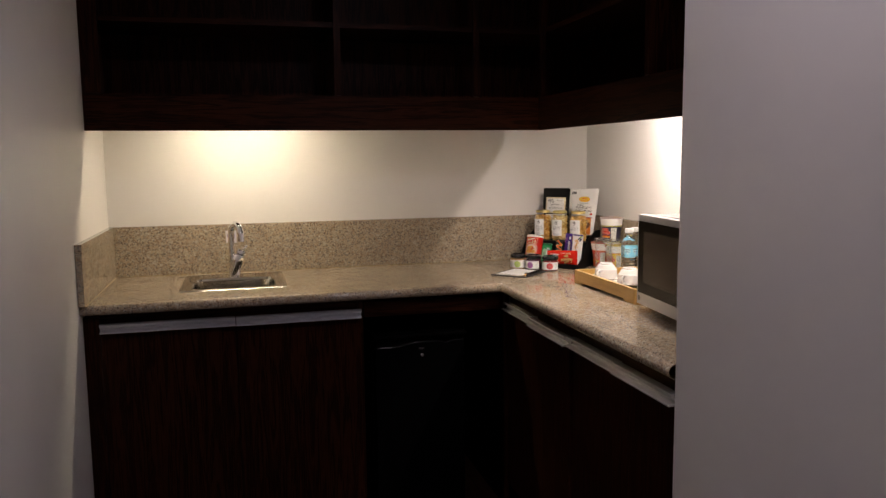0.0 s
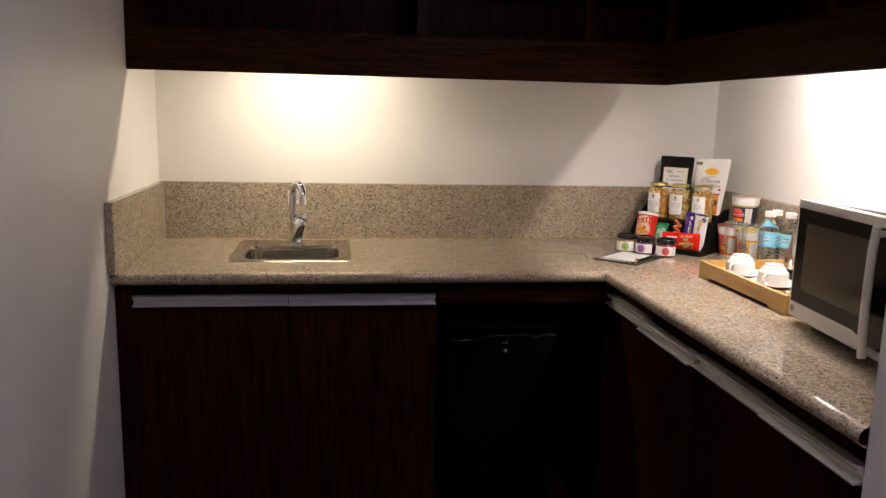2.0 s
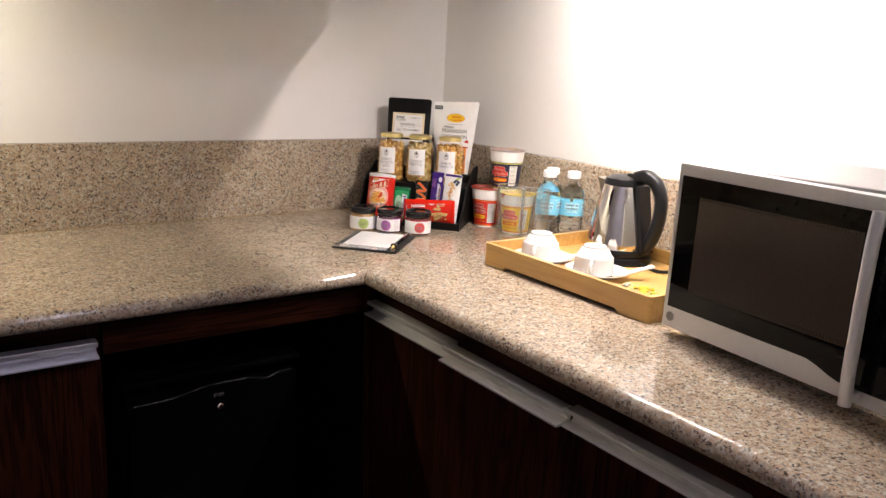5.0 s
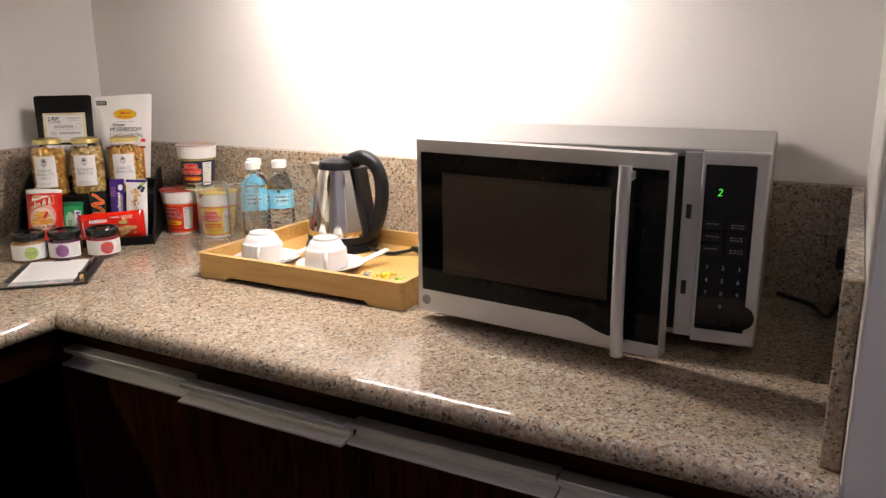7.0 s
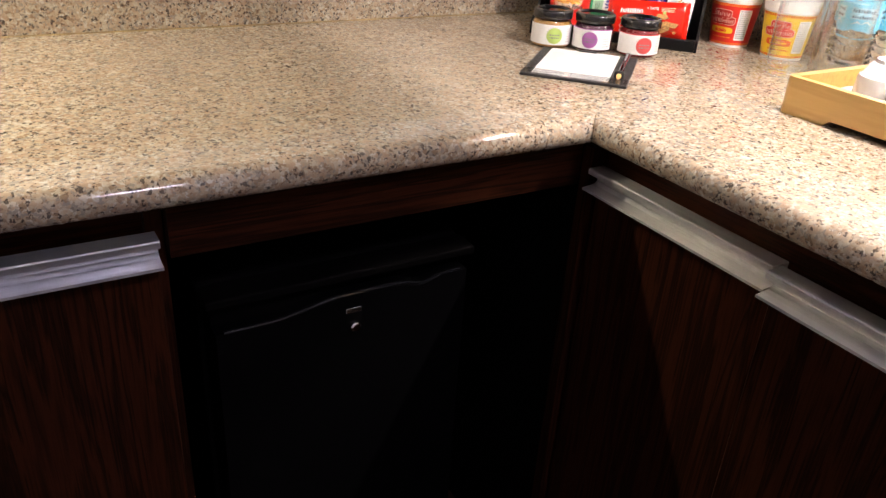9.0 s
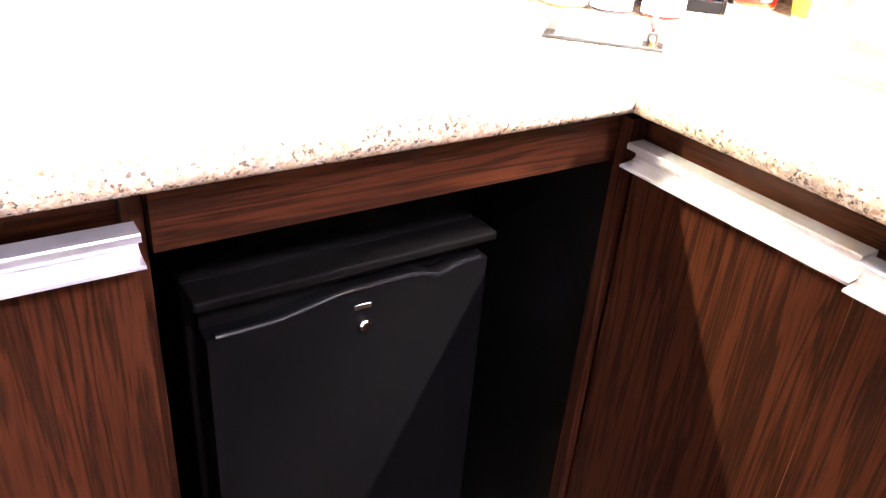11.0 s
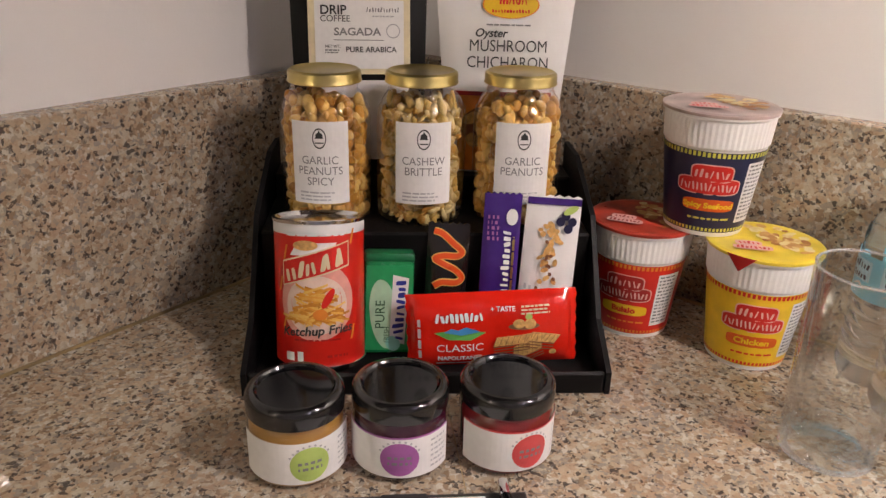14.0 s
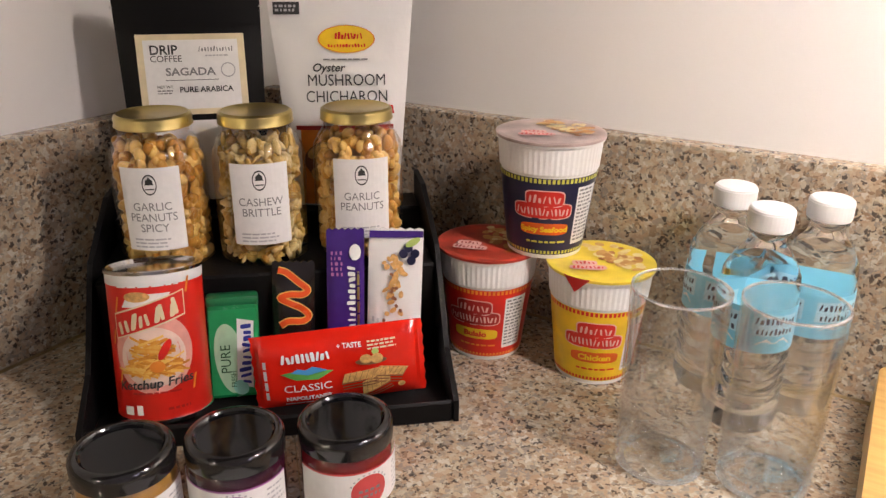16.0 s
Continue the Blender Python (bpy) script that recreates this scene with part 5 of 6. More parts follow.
def noodle_cup(m, label, colour, lid_colour, name_strip, flavour, stripe, logo):
    t = thing("noodle_cup", label, "noodle cup", m, "instant noodle cups")
    R0, R1, H = 0.0335, 0.0455, 0.107
    slope = (0.0425 - R0) / (H - 0.030)
    seg = 72
    bm = lathe([(0.0, 0.002), (R0 - 0.004, 0.002), (R0 - 0.003, 0.0), (R0, 0.0), (R0 + 0.0006, 0.003), (0.0425, H - 0.030)], seg)
    part("cup", bm, FOAM, t, smooth=True)
    bm = bmesh.new()
    rings = []
    for z, r, rib in ((H - 0.030, 0.0425, 0.0), (H - 0.028, 0.0436, 0.0005), (H - 0.008, 0.0452, 0.0005), (H - 0.005, 0.0455, 0.0), (H - 0.004, 0.0475, 0.0), (H - 0.001, 0.0478, 0.0), (H, 0.0470, 0.0)):
        rings.append([bm.verts.new(((r + rib * (k % 2)) * math.cos(2 * math.pi * k / 120), (r + rib * (k % 2)) * math.sin(2 * math.pi * k / 120), z)) for k in range(120)])
    for a, b in zip(rings, rings[1:]):
        for k in range(120):
            bm.faces.new((a[k], a[(k + 1) % 120], b[(k + 1) % 120], b[k]))
    part("ribbed_collar", bm, FOAM, t, "white ribbed collar")
    lid = part("lid", lathe([(0.0482, H - 0.0022), (0.0484, H + 0.0002), (0.046, H + 0.0012), (0.043, H + 0.0006), (0.0, H + 0.0008)], 60), lid_colour, t, "printed foil lid", smooth=True)
    g = random.Random(len(flavour))

    def top(x, z, d):
        return (x, z, H + 0.0009 + d)
    bm = bmesh.new()
    for k in range(46):
        r, a = 0.036 * math.sqrt(g.random()), g.uniform(-0.75, 1.9)
        blot(top, r * math.cos(a), r * math.sin(a), g.uniform(0.005, 0.015), g.uniform(0.004, 0.010), 0.0003 + 0.00002 * k, 10, g.uniform(0, 3), bm=bm)
    tagged(part("food_picture", bm, SOUP_PRINT, lid, "printed soup picture"), kind="stuff")
    bm = bmesh.new()
    for cx, cz, w, h in ((-0.016, -0.012, 0.022, 0.010), (-0.014, -0.022, 0.032, 0.010)):
        lozenge(top, cx, cz, w, h, 0.0016, bm, n=24)
    part("lid_logo", bm, PINK_WHITE, lid, "pale two-tier logo plate")
    bm = strokes(top, 5, -0.0250, -0.0155, 0.018, 0.0065, 0.0020, rnd=4, fat=0.5)
    strokes(top, 8, -0.0280, -0.0255, 0.028, 0.0065, 0.0020, bm=bm, rnd=5, fat=0.5)
    tagged(part("lid_logo_print", bm, logo, lid), kind="stuff")
    if lid_colour is LID_YELLOW:
        a0 = -2.15
        tab = [(0.0474 * math.cos(a0 - 0.26 + 0.065 * k), 0.0474 * math.sin(a0 - 0.26 + 0.065 * k)) for k in range(9)]
        bm = bmesh.new()
        rim = [bm.verts.new((1.025 * x, 1.025 * y, H + 0.0006)) for x, y in tab]
        low = bm.verts.new((0.0492 * math.cos(a0), 0.0492 * math.sin(a0), H - 0.0125))
        for a, b in zip(rim, rim[1:]):
            bm.faces.new((a, b, low))
        part("pull_tab", bm, DEEP_RED, lid, "folded foil pull tab")
    put = on_round(R0, slope)
    top_z = H - 0.031
    part("sleeve", sheet(put, -math.pi * R0 * 0.98, math.pi * R0 * 0.98, 0.004, top_z, 0.0005, 48, 1), colour, t, "printed sleeve", smooth=True)
    bm = bmesh.new()
    n = 44
    for k in range(n):
        x = -0.068 + 0.136 * k / n
        for z0, z1 in ((top_z - 0.0045, top_z - 0.0005), (0.005, 0.008)):
            poly(put, [(x, z0), (x + 0.0019, z0), (x + 0.0019, z1), (x, z1)], 0.0009, bm)
    tagged(part("check_print", bm, stripe, t), kind="stuff")
    bm = bmesh.new()
    for cx, cz, w, h in ((-0.0045, 0.0575, 0.0270, 0.0135), (-0.0060, 0.0460, 0.0430, 0.0135)):
        lozenge(put, cx, cz, w + 0.002, h + 0.002, 0.0008, bm, n=36)
    part("logo_outline", bm, PINK_WHITE, t, "pale logo outline")
    bm = bmesh.new()
    for cx, cz, w, h in ((-0.0045, 0.0575, 0.0270, 0.0135), (-0.0060, 0.0460, 0.0430, 0.0135)):
        lozenge(put, cx, cz, w, h, 0.0010, bm, n=36)
    part("logo_backing", bm, logo, t, "rounded two-tier logo plate")
    bm = strokes(put, 7, -0.0165, 0.0535, 0.024, 0.0080, 0.0014, rnd=5, fat=0.42)
    strokes(put, 14, -0.0260, 0.0420, 0.040, 0.0078, 0.0014, bm=bm, rnd=6, fat=0.42)
    part("logo_print", bm, PINK_WHITE, t, "pale logo bars")
    bm = bmesh.new()
    lozenge(put, -0.004, 0.0290, 0.038, 0.0110, 0.0010, bm, n=32)
    part("flavour_strip", bm, name_strip, t)
    words("words", flavour, 0.0078 if len(flavour) < 9 else 0.0066, put, -0.004, 0.0266, YELLOW if name_strip is not YELLOW else RED, t, 0.0014, bold=0.0003)
    part("small_print", bars(put, -0.018, 0.014, 0.0175, 1, 0.003, 0.0018, 0.0009, 4, 0.05), stripe, t)
    part("facts_panel", sheet(put, 0.0195, 0.0385, 0.013, 0.067, 0.0009, 6, 1), PAPER, t, "white facts panel")
    part("facts_print", bars(put, 0.0208, 0.0372, 0.065, 14, 0.0036, 0.0016, 0.0013, 5, 0.2), GREY_INK, t)


FLAME = plain("flame_print", (0.68, 0.105, 0.012), 0.32)
noodle_cup(pose(1.990, 2.686, TOP, 0, 0, -72), "red sleeved instant noodle cup with red foil lid", RED, LID_RED, YELLOW, "Bulalo", ORANGE, DEEP_RED)
noodle_cup(pose(2.004, 2.581, TOP, 0, 0, -62), "yellow sleeved instant noodle cup with yellow foil lid", YELLOW, LID_YELLOW, FLAME, "Chicken", RED, RED)
noodle_cup(pose(2.008, 2.638, TOP + 0.1085, 0, 0, -62), "navy sleeved instant noodle cup stacked on two others", NAVY, LID_PINK, FLAME, "Spicy Seafood", plain("yellow_green_print", (0.62, 0.60, 0.10), 0.35), RED)


# ---- tumblers and water bottles ----
def tumbler(m, R, H, label):
    """A thin-walled glass with a thick clear foot."""
    t = thing("glass_tumbler", label, "glass", m, "glass tumblers")
    part("wall", lathe([(R - 0.0006, 0.0150), (R, 0.020), (R + 0.0012, H - 0.0012), (R + 0.0006, H), (R - 0.0004, H - 0.0012), (R - 0.0016, 0.0205), (R - 0.0030, 0.0150)], 64), THIN_GLASS, t, "thin clear wall", smooth=True)
    part("rim", lathe([(R + 0.0013, H - 0.0011), (R + 0.0013, H + 0.0003), (R + 0.0004, H + 0.0009), (R - 0.0005, H + 0.0003), (R - 0.0005, H - 0.0011)], 64, closed=True), GLINT_GLASS, t, "rounded glass rim whitened for its bright edge", smooth=True)
    part("foot_ring", lathe([(R - 0.0075, 0.0001), (R - 0.0030, 0.0001), (R - 0.0010, 0.0012), (R - 0.0030, 0.0022), (R - 0.0075, 0.0016)], 64, closed=True), GLINT_GLASS, t, "foot ring whitened to stand for glass highlights", smooth=True)
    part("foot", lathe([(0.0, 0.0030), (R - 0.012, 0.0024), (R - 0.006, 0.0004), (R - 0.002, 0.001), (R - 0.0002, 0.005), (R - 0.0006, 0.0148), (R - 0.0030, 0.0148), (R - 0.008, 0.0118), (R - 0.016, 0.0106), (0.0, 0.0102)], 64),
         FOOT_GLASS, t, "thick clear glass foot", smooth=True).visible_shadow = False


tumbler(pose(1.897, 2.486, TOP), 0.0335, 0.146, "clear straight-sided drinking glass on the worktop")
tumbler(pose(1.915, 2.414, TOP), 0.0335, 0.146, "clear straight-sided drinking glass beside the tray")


PALE_BLUE = plain("pale_blue_print", (0.42, 0.68, 0.80), 0.35)


def bottle(m):
    t = thing("water_bottle", "small clear plastic water bottle with blue label and white cap", "bottle", m, "water bottles")
    R = 0.0300
    pr = [(0.0, 0.004), (0.012, 0.002), (0.020, 0.0), (0.026, 0.002), (0.0285, 0.008)]
    z = 0.012
    for k in range(6):
        pr += [(R, z), (R, z + 0.006), (R - 0.0015, z + 0.0085)]
        z += 0.0105
    pr += [(R, z + 0.002), (R, z + 0.042), (R - 0.001, z + 0.046), (R, z + 0.049), (0.0285, z + 0.060), (0.022, z + 0.073), (0.0155, z + 0.081), (0.0135, z + 0.086), (0.0135, z + 0.092), (0.016, z + 0.0925), (0.016, z + 0.094), (0.013, z + 0.0945)]
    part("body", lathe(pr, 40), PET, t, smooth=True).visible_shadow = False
    put = on_round(R + 0.0006)
    lab = part("label", sheet(put, -math.pi * R, math.pi * R, z + 0.003, z + 0.040, 0.0, 40), SKY_BLUE, t, "sky blue wrap label", smooth=True)
    for c in (-0.045, 0.0, 0.045):
        part("logo_band", poly(put, [(c - 0.018, z + 0.018), (c + 0.018, z + 0.018), (c + 0.018, z + 0.0355), (c - 0.018, z + 0.0355)], 0.0005), PALE_BLUE, lab)
        bm = strokes(put, 9, c - 0.0165, z + 0.0280, 0.033, 0.0062, 0.0009, rnd=2, fat=0.6)
        strokes(put, 9, c - 0.0150, z + 0.0195, 0.030, 0.0058, 0.0009, bm=bm, rnd=3, fat=0.6)
        part("logo_print", bm, NAVY, lab)
        part("mountain_mark", poly(put, [(c - 0.015, z + 0.010), (c - 0.006, z + 0.016), (c, z + 0.012), (c + 0.008, z + 0.017), (c + 0.016, z + 0.010)], 0.0005), WHITE, lab)
    cap = [(0.0, z + 0.112)] + [(0.0150, z + 0.112), (0.0165, z + 0.1105), (0.0165, z + 0.0955), (0.0158, z + 0.095)]
    part("cap", lathe(cap, 36), WHITE, t, "white screw cap", smooth=True)
    part("cap_ribs", lathe([(0.0168, z + 0.0965), (0.0170, z + 0.0975), (0.0170, z + 0.109), (0.0166, z + 0.1095)], 36), WHITE, t)


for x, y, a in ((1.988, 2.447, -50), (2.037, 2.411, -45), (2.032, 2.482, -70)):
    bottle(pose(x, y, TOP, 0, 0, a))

# ---- bamboo tray with the tea things ----
TX, TY, TW, TL = 1.880, 2.118, 0.342, 0.468
tray = thing("serving_tray", "light bamboo serving tray with low raised sides", "tray", pose(TX, TY, TOP))
part("base", box(-TW / 2 + 0.012, TW / 2 - 0.012, -TL / 2 + 0.012, TL / 2 - 0.012, 0.012, 0.019), BAMBOO, tray)
HT = 0.049
for s in (-1, 1):
    cut = [(-TL / 2 + 0.012, 0.0), (-TL / 2 + 0.07, 0.0), (-TL / 2 + 0.078, 0.008), (TL / 2 - 0.078, 0.008), (TL / 2 - 0.07, 0.0), (TL / 2 - 0.012, 0.0), (TL / 2 - 0.012, HT), (-TL / 2 + 0.012, HT)]
    part("long_side", prism(cut, 0, s * (TW / 2 - 0.012), s * TW / 2), BAMBOO, tray)
    cut = [(-TW / 2 + 0.012, 0.0), (-TW / 2 + 0.06, 0.0), (-TW / 2 + 0.068, 0.008), (TW / 2 - 0.068, 0.008), (TW / 2 - 0.06, 0.0), (TW / 2 - 0.012, 0.0), (TW / 2 - 0.012, HT), (-TW / 2 + 0.012, HT)]
    part("short_side", prism(cut, 1, s * (TL / 2 - 0.012), s * TL / 2), BAMBOO, tray)
    for q in (-1, 1):
        bm = bmesh.new()
        lo, hi = [], []
        pts = [(0, 0)] + [(0.012 * math.cos(a), 0.012 * math.sin(a)) for a in [math.pi / 2 * k / 6 for k in range(7)]]
        for x, y in pts:
            lo.append(bm.verts.new((s * (TW / 2 - 0.012 + x), q * (TL / 2 - 0.012 + y), 0.0)))
            hi.append(bm.verts.new((s * (TW / 2 - 0.012 + x), q * (TL / 2 - 0.012 + y), HT)))
        for k in range(len(pts)):
            bm.faces.new((lo[k], lo[(k + 1) % len(pts)], hi[(k + 1) % len(pts)], hi[k]))
        bm.faces.new(lo)
        bm.faces.new(hi)
        part("corner", bm, BAMBOO, tray, smooth=True)
TZ = TOP + 0.0192


def saucer(x, y):
    t = thing("saucer", "plain white porcelain saucer on the bamboo tray", "saucer", pose(x, y, TZ), "saucers")
    part("plate", lathe([(0.0, 0.0), (0.036, 0.0), (0.040, 0.003), (0.062, 0.011), (0.066, 0.0125), (0.066, 0.0138), (0.061, 0.0135), (0.040, 0.0062), (0.034, 0.0048), (0.0, 0.0048)], 48), CERAMIC, t, smooth=True)


def teacup(x, y, turn):
    """A cup resting upside down."""
    t = thing("teacup", "white porcelain cup turned upside down on its saucer", "cup", pose(x, y, TZ + 0.005, 0, 0, turn), "teacups")
    part("bowl", lathe([(0.0395, 0.0), (0.0415, 0.0012), (0.0418, 0.003), (0.0408, 0.018), (0.0403, 0.032), (0.0390, 0.0365), (0.0365, 0.038), (0.0340, 0.042), (0.0300, 0.050), (0.0265, 0.053),
                        (0.0245, 0.0535), (0.0238, 0.058), (0.0222, 0.0585), (0.0214, 0.055), (0.0, 0.054)], 48), CERAMIC, t, smooth=True)
    h = spline([(0.0405, 0, 0.008), (0.053, 0, 0.008), (0.060, 0, 0.017), (0.057, 0, 0.028), (0.047, 0, 0.033), (0.0395, 0, 0.029)], 6)
    part("handle", tube(h, 0.0036, 10, flat=1.5), CERAMIC, t, smooth=True)


def spoon(x, y, turn):
    t = thing("paper_stirrer", "white wrapped spoon leaning on the saucer rim", "spoon", pose(x, y, TZ + 0.0165, 0, -14, turn), "wrapped spoons")
    part("stick", box(-0.045, 0.045, -0.008, 0.008, 0.0, 0.003, 0.0012, 2), PAPER, t)


saucer(1.800, 2.255)
saucer(1.818, 2.112)
teacup(1.797, 2.262, 212)
teacup(1.816, 2.120, 216)
spoon(1.850, 2.205, -25)
spoon(1.862, 2.052, -25)
def sweet(x, y, turn, material, label):
    """A boiled sweet in a twisted wrapper."""
    t = thing("wrapped_sweet", label, "sweet", pose(x, y, TZ + 0.0062, 0, 0, turn), "sweets on the tray")
    part("wrapper", lathe([(0.0, -0.011), (0.0030, -0.0105), (0.0056, -0.008), (0.0060, 0.0), (0.0056, 0.008), (0.0030, 0.0105), (0.0, 0.011)], 12, m=Matrix.Rotation(radians(90), 4, "Y")), material, t, smooth=True)
    for side in (-1, 1):
        bm = bmesh.new()
        hub = [bm.verts.new((side * 0.0100, 0.0012 * math.cos(a), 0.0012 * math.sin(a))) for a in [math.pi * k / 5 for k in range(10)]]
        rim = [bm.verts.new((side * (0.0185 + 0.0015 * (k % 2)), 0.0068 * math.cos(math.pi * k / 5), 0.0034 * math.sin(math.pi * k / 5) + (0.001 if k % 2 else 0.0))) for k in range(10)]
        for k in range(10):
            bm.faces.new((hub[k], hub[(k + 1) % 10], rim[(k + 1) % 10], rim[k]))
        part("twist", bm, material, t)


SWEET_YELLOW = plain("yellow_sweet_wrap", (0.75, 0.58, 0.05), 0.22, coat=0.5)
SWEET_GREEN = plain("green_sweet_wrap", (0.40, 0.58, 0.10), 0.22, coat=0.5)
SWEET_SILVER = plain("silver_sweet_wrap", (0.62, 0.64, 0.60), 0.22, 0.6)
for x, y, a, c, label in ((1.792, 2.012, 25, SWEET_SILVER, "silver wrapped sweet on the bamboo tray"), (1.812, 1.982, -50, SWEET_YELLOW, "yellow wrapped sweet on the bamboo tray"),
                          (1.786, 1.966, 20, SWEET_YELLOW, "yellow wrapped sweet on the bamboo tray"), (1.768, 1.943, -20, SWEET_GREEN, "lime green wrapped sweet on the bamboo tray"),
                          (1.795, 1.934, 70, SWEET_GREEN, "lime green wrapped sweet on the bamboo tray"), (1.772, 1.987, -65, SWEET_SILVER, "silver wrapped sweet on the bamboo tray")):
    sweet(x, y, a, c, label)

KETTLE_STEEL = plain("kettle_steel", (0.78, 0.76, 0.73), 0.065, 1.0, 0.04, scale=20)
KX, KY = 1.972, 2.194
kettle = thing("electric_kettle", "brushed steel electric kettle with black handle on its base", "kettle", pose(KX, KY, TZ, 0, 0, -88))
part("power_base", lathe([(0.0, 0.0), (0.076, 0.0), (0.078, 0.004), (0.075, 0.015), (0.066, 0.019), (0.0, 0.019)], 48), BLACK, kettle, smooth=True)
part("body", lathe([(0.0, 0.020), (0.069, 0.020), (0.0705, 0.026), (0.0705, 0.034), (0.0695, 0.05), (0.064, 0.085), (0.056, 0.122), (0.048, 0.152), (0.0435, 0.168), (0.043, 0.172)], 56), KETTLE_STEEL, kettle, smooth=True)
part("lower_band", lathe([(0.0712, 0.0195), (0.0718, 0.024), (0.0712, 0.033), (0.0705, 0.034)], 56), BLACK, kettle, smooth=True)
part("lid", lathe([(0.0440, 0.171), (0.0446, 0.176), (0.040, 0.186), (0.024, 0.192), (0.0, 0.194)], 48), BLACK, kettle, smooth=True)
part("lid_catch", box(0.012, 0.044, -0.010, 0.010, 0.186, 0.199, 0.004, 2), BLACK, kettle)
part("spout", prism([(-0.040, 0.176), (-0.066, 0.180), (-0.062, 0.172), (-0.050, 0.140), (-0.045, 0.140)], 1, -0.014, 0.014), STEEL_Z, kettle)
hp = spline([(0.036, 0, 0.190), (0.062, 0, 0.196), (0.088, 0, 0.182), (0.102, 0, 0.150), (0.102, 0, 0.110), (0.092, 0, 0.070), (0.078, 0, 0.046), (0.068, 0, 0.040)], 7)
part("handle", tube(hp, [0.0150] * 10 + [0.0145] * (len(hp) - 10), 16, flat=1.15), BLACK, kettle, smooth=True)
part("handle_strip", prism([(0.046, 0.175), (0.056, 0.175), (0.082, 0.030), (0.066, 0.030)], 1, -0.019, 0.019), BLACK, kettle)
pts = spline([(KX - 0.01, KY - 0.075, TZ + 0.008), (KX - 0.02, KY - 0.13, TZ + 0.005), (KX + 0.0, KY - 0.155, TZ + 0.007), (KX + 0.008, KY - 0.172, TZ + 0.011)], 7)
cable = part("power_cable", tube(pts, 0.0038, 8), BLACK, kettle, smooth=True, m=kettle.matrix_basis.inverted())
plug = part("plug", loft([[(KX + 0.010 + x, KY - y, TZ + 0.013 + z) for x, z in rounded(w, h, r, 4)] for y, w, h, r in
                         ((0.168, 0.010, 0.010, 0.004), (0.180, 0.016, 0.013, 0.005), (0.190, 0.026, 0.016, 0.006), (0.200, 0.034, 0.018, 0.006), (0.208, 0.035, 0.018, 0.004))], cap0=True, cap1=True),
            BLACK, cable, "black two-pin plug", smooth=True)
for o in (-0.009, 0.009):
    part("pin", tube([(KX + 0.010 + o, KY - 0.2082, TZ + 0.013), (KX + 0.010 + o, KY - 0.227, TZ + 0.013)], 0.0022, 10), CHROME, cable, "metal plug pin", smooth=True)

# ---- microwave with its door ajar ----
SILVER = plain("silver_paint", (0.62, 0.62, 0.63), 0.34, 0.35, 0.04, relief=0.03, scale=400)
GREY_CASE = plain("grey_steel_case", (0.36, 0.355, 0.35), 0.38, 0.7, 0.05)
MX, MY, MA = 1.717, 1.841, -86.0
mw = thing("microwave", "silver and black microwave oven with its door ajar", "microwave", pose(MX, MY, TOP, 0, 0, MA))
MWD, MDP, M0, M1 = 0.505, 0.325, 0.019, 0.291
DW = 0.398
bm = box(0.0, MWD, 0.012, MDP, M0, M1, 0.004)
part("case", bm, GREY_CASE, mw)
part("front_frame", box(0.012, DW - 0.004, 0.004, 0.0115, M0 + 0.012, M1 - 0.010), BLACK, mw, "dark door surround")
part("latch_strip", box(DW - 0.003, DW + 0.020, 0.002, 0.0115, M0 + 0.004, M1 - 0.004), SILVER, mw)
for z in (0.085, 0.195):
    part("latch_slot", box(DW + 0.003, DW + 0.010, 0.0008, 0.0025, z, z + 0.020), DARK, mw)
cp = part("control_frame", box(DW + 0.0205, MWD, -0.006, 0.0115, M0, M1, 0.003), SILVER, mw, "silver control surround")
part("control_panel", box(DW + 0.026, MWD - 0.016, -0.0085, -0.0055, M0 + 0.020, M1 - 0.018, 0.0015, 1), BLACK_GLOSS, cp, "black glossy keypad")
put = on_flat(-0.0086)
kx = DW + 0.0235 + (MWD - 0.016 - DW - 0.0235) / 2 + 0.001
words("clock_digits", "2", 0.0145, put, kx - 0.012, 0.231, glowing("green_display", (0.10, 1.0, 0.08), 0.7), cp, 0.0006, lean=0.15, label="glowing green clock digits")
for r in range(4):
    for c in range(3):
        s = ("123", "456", "789", " 0 ")[r][c]
        if s != " ":
            words("key_number", s, 0.0085, put, kx - 0.021 + 0.021 * c, 0.128 - 0.0185 * r, PALE_INK, cp, 0.0006)
for r in range(3):
    for c in range(2):
        part("key", box(kx - 0.030 + 0.032 * c, kx - 0.004 + 0.032 * c, -0.0092, -0.0084, 0.150 + 0.0175 * r, 0.162 + 0.0175 * r, 0.0003, 1), BLACK, cp)
        part("key_print", bars(put, kx - 0.026 + 0.032 * c, kx - 0.008 + 0.032 * c, 0.158 + 0.0175 * r, 1 + c, 0.0035, 0.0018, 0.0008, r + c, 0.1), GREY_INK, cp)
part("key", box(kx - 0.030, kx - 0.004, -0.0092, -0.0084, 0.048, 0.060, 0.0003, 1), BLACK, cp)
part("key", box(kx + 0.002, kx + 0.028, -0.0092, -0.0084, 0.048, 0.060, 0.0003, 1), BLACK, cp)
part("dial_bulge", lathe([(0.0, -0.001), (0.017, -0.001), (0.017, 0.003), (0.0, 0.003)], 28, m=Matrix.Translation((MWD - 0.020, -0.0065, 0.062)) @ Matrix.Rotation(radians(90), 4, "X")), BLACK_GLOSS, cp)
for x in (0.04, MWD - 0.04):
    for y in (0.05, MDP - 0.05):
        part("foot", lathe([(0.0, 0.0), (0.012, 0.0), (0.013, 0.0185), (0.0, 0.0185)], 16, m=Matrix.Translation((x, y, 0))), BLACK, mw)
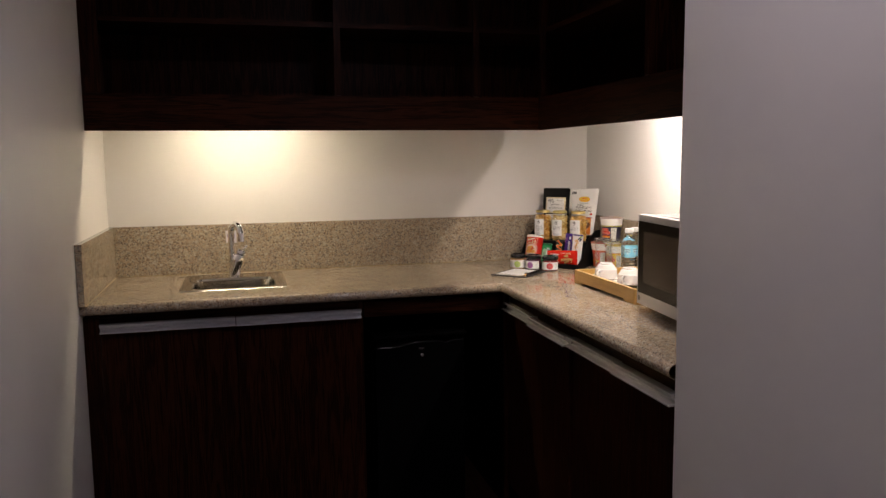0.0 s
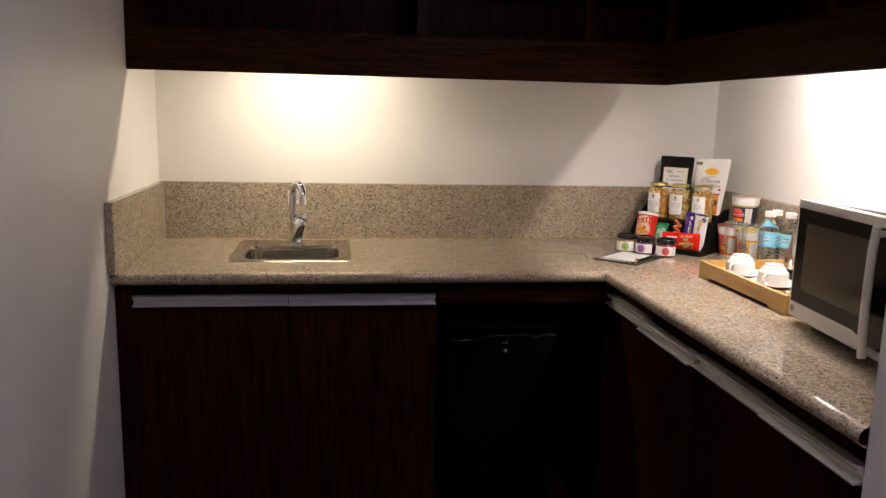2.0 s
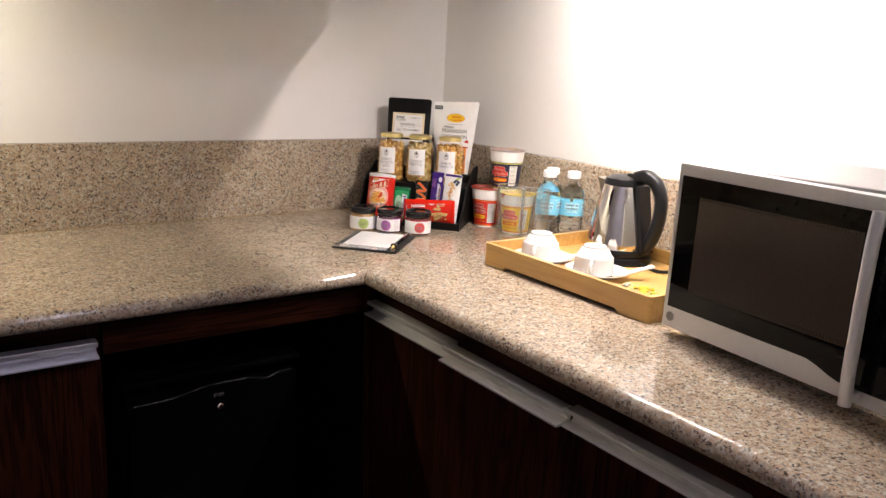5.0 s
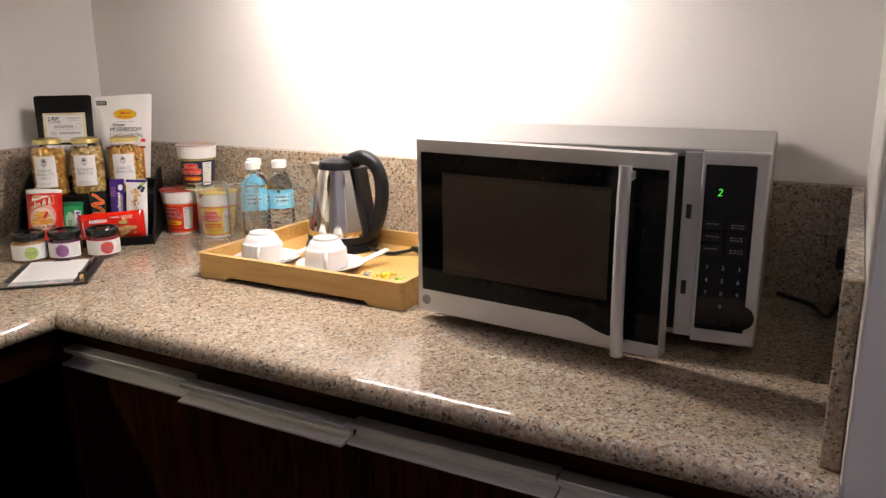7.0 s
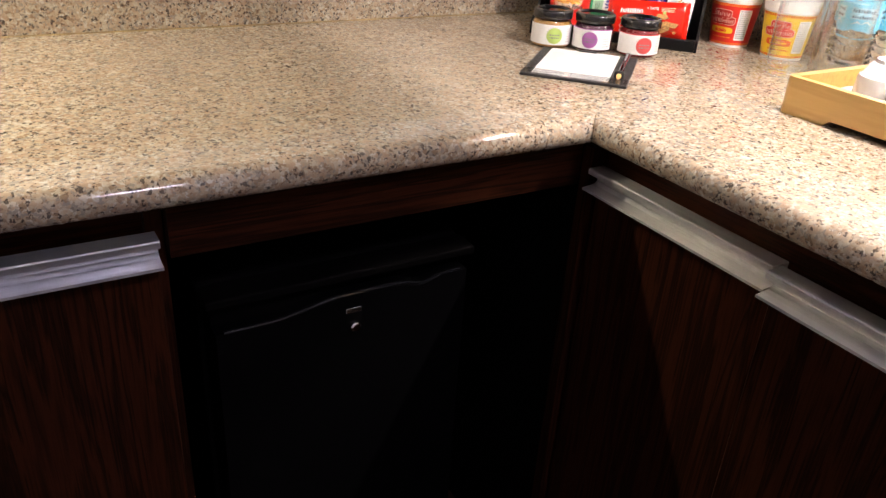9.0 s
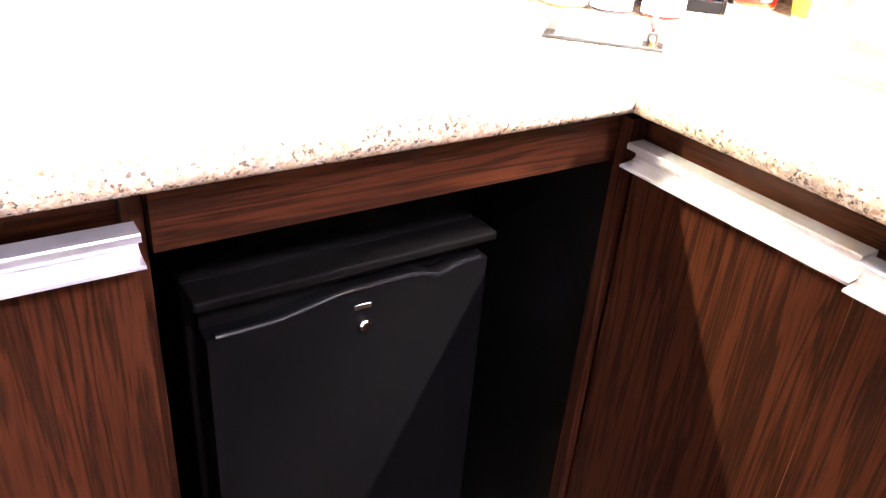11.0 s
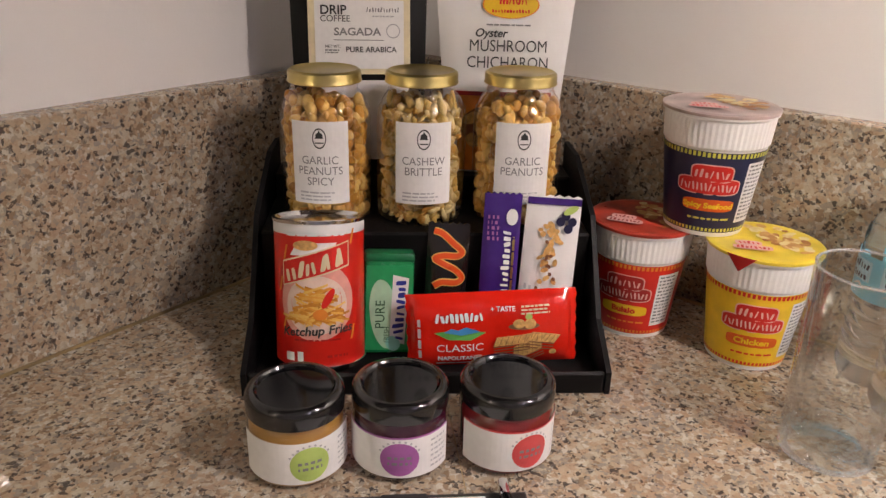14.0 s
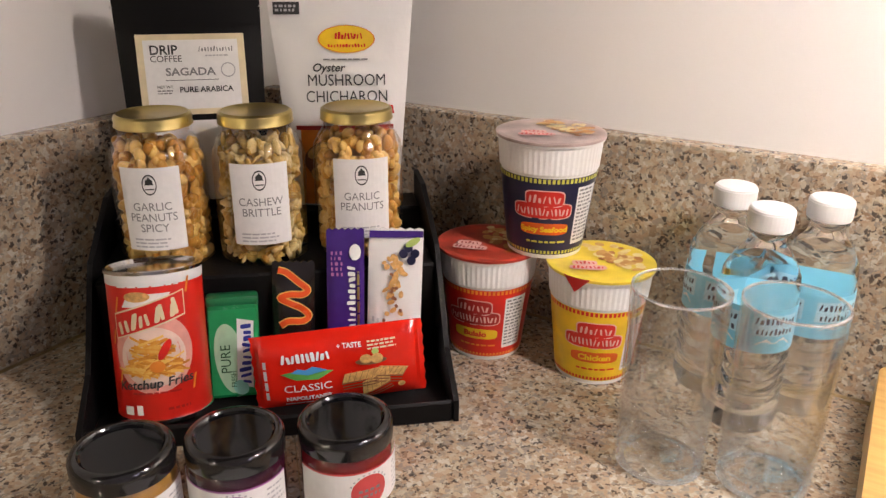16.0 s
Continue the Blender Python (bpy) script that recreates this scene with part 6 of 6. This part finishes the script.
DT = 0.030
outline = [(0.0, M0 - 0.003), (DW, M0 - 0.003), (DW, M1 + 0.002), (0.0, M1 + 0.002)]
dr = part("door", prism(outline, 1, -DT + 0.003, 0.0), SILVER, mw, "silver door standing ajar", m=Matrix.Translation((0.0, 0.004, 0)) @ Matrix.Rotation(radians(-9.5), 4, "Z"))
low = [(0.010, M0 + 0.034)] + [(DW * (0.66 + 0.17 * k / 8), M0 + 0.034 - 0.017 * (0.5 - 0.5 * math.cos(math.pi * k / 8))) for k in range(9)] + [(DW - 0.001, M0 + 0.017), (DW - 0.001, M1 - 0.017), (0.010, M1 - 0.017)]
part("door_glass", prism(low, 1, -DT, -DT + 0.0035), plain("door_black_glass", (0.004, 0.004, 0.004), 0.06, spec=0.14), dr, "glossy black door glass")
MESH_DARK = plain("perforated_screen", (0.055, 0.040, 0.031), 0.2, vary=0.35, scale=900)
part("viewing_window", box(0.050, 0.322, -DT - 0.0008, -DT + 0.0002, M0 + 0.068, M1 - 0.046), MESH_DARK, dr, "dark perforated viewing window")
bm = bmesh.new()
for k in range(52):
    for zz in (M0 + 0.070, M0 + 0.0735, M1 - 0.051, M1 - 0.0475):
        x = 0.055 + 0.0051 * k
        poly(on_flat(-DT - 0.001), [(x, zz), (x + 0.0022, zz), (x + 0.0022, zz + 0.0016), (x, zz + 0.0016)], 0.0002, bm)
tagged(part("screen_dots", bm, BLACK_GLOSS, dr), kind="stuff")
part("badge", lathe([(0.0, 0.0), (0.008, 0.0), (0.008, 0.0012), (0.0, 0.0012)], 20, m=Matrix.Translation((0.016, -DT + 0.003, M0 + 0.016)) @ Matrix.Rotation(radians(90), 4, "X")), GREY_INK, dr, "small round dark badge")
part("handle", tube([(0.348, -DT - 0.022, M0 + 0.0), (0.348, -DT - 0.026, M0 + 0.05), (0.348, -DT - 0.027, (M0 + M1) / 2), (0.348, -DT - 0.026, M1 - 0.06), (0.348, -DT - 0.022, M1 - 0.012)], 0.0085, 16), SILVER, dr, "silver bar handle", smooth=True)
for z in (M0 + 0.012, M1 - 0.026):
    part("handle_post", box(0.341, 0.355, -DT - 0.022, -DT, z - 0.006, z + 0.006, 0.002, 1), SILVER, dr)
pts = spline([(2.0, 1.33, TOP + 0.03), (2.03, 1.28, TOP + 0.008), (1.99, 1.25, TOP + 0.006), (2.04, 1.232, TOP + 0.05), (2.066, 1.228, TOP + 0.085)], 7)
cable = part("power_cable", tube(pts, 0.0038, 8), BLACK, mw, smooth=True, m=mw.matrix_basis.inverted())
part("plug", box(2.042, 2.0695, 1.222, 1.25, TOP + 0.07, TOP + 0.105, 0.004, 2), BLACK, cable)
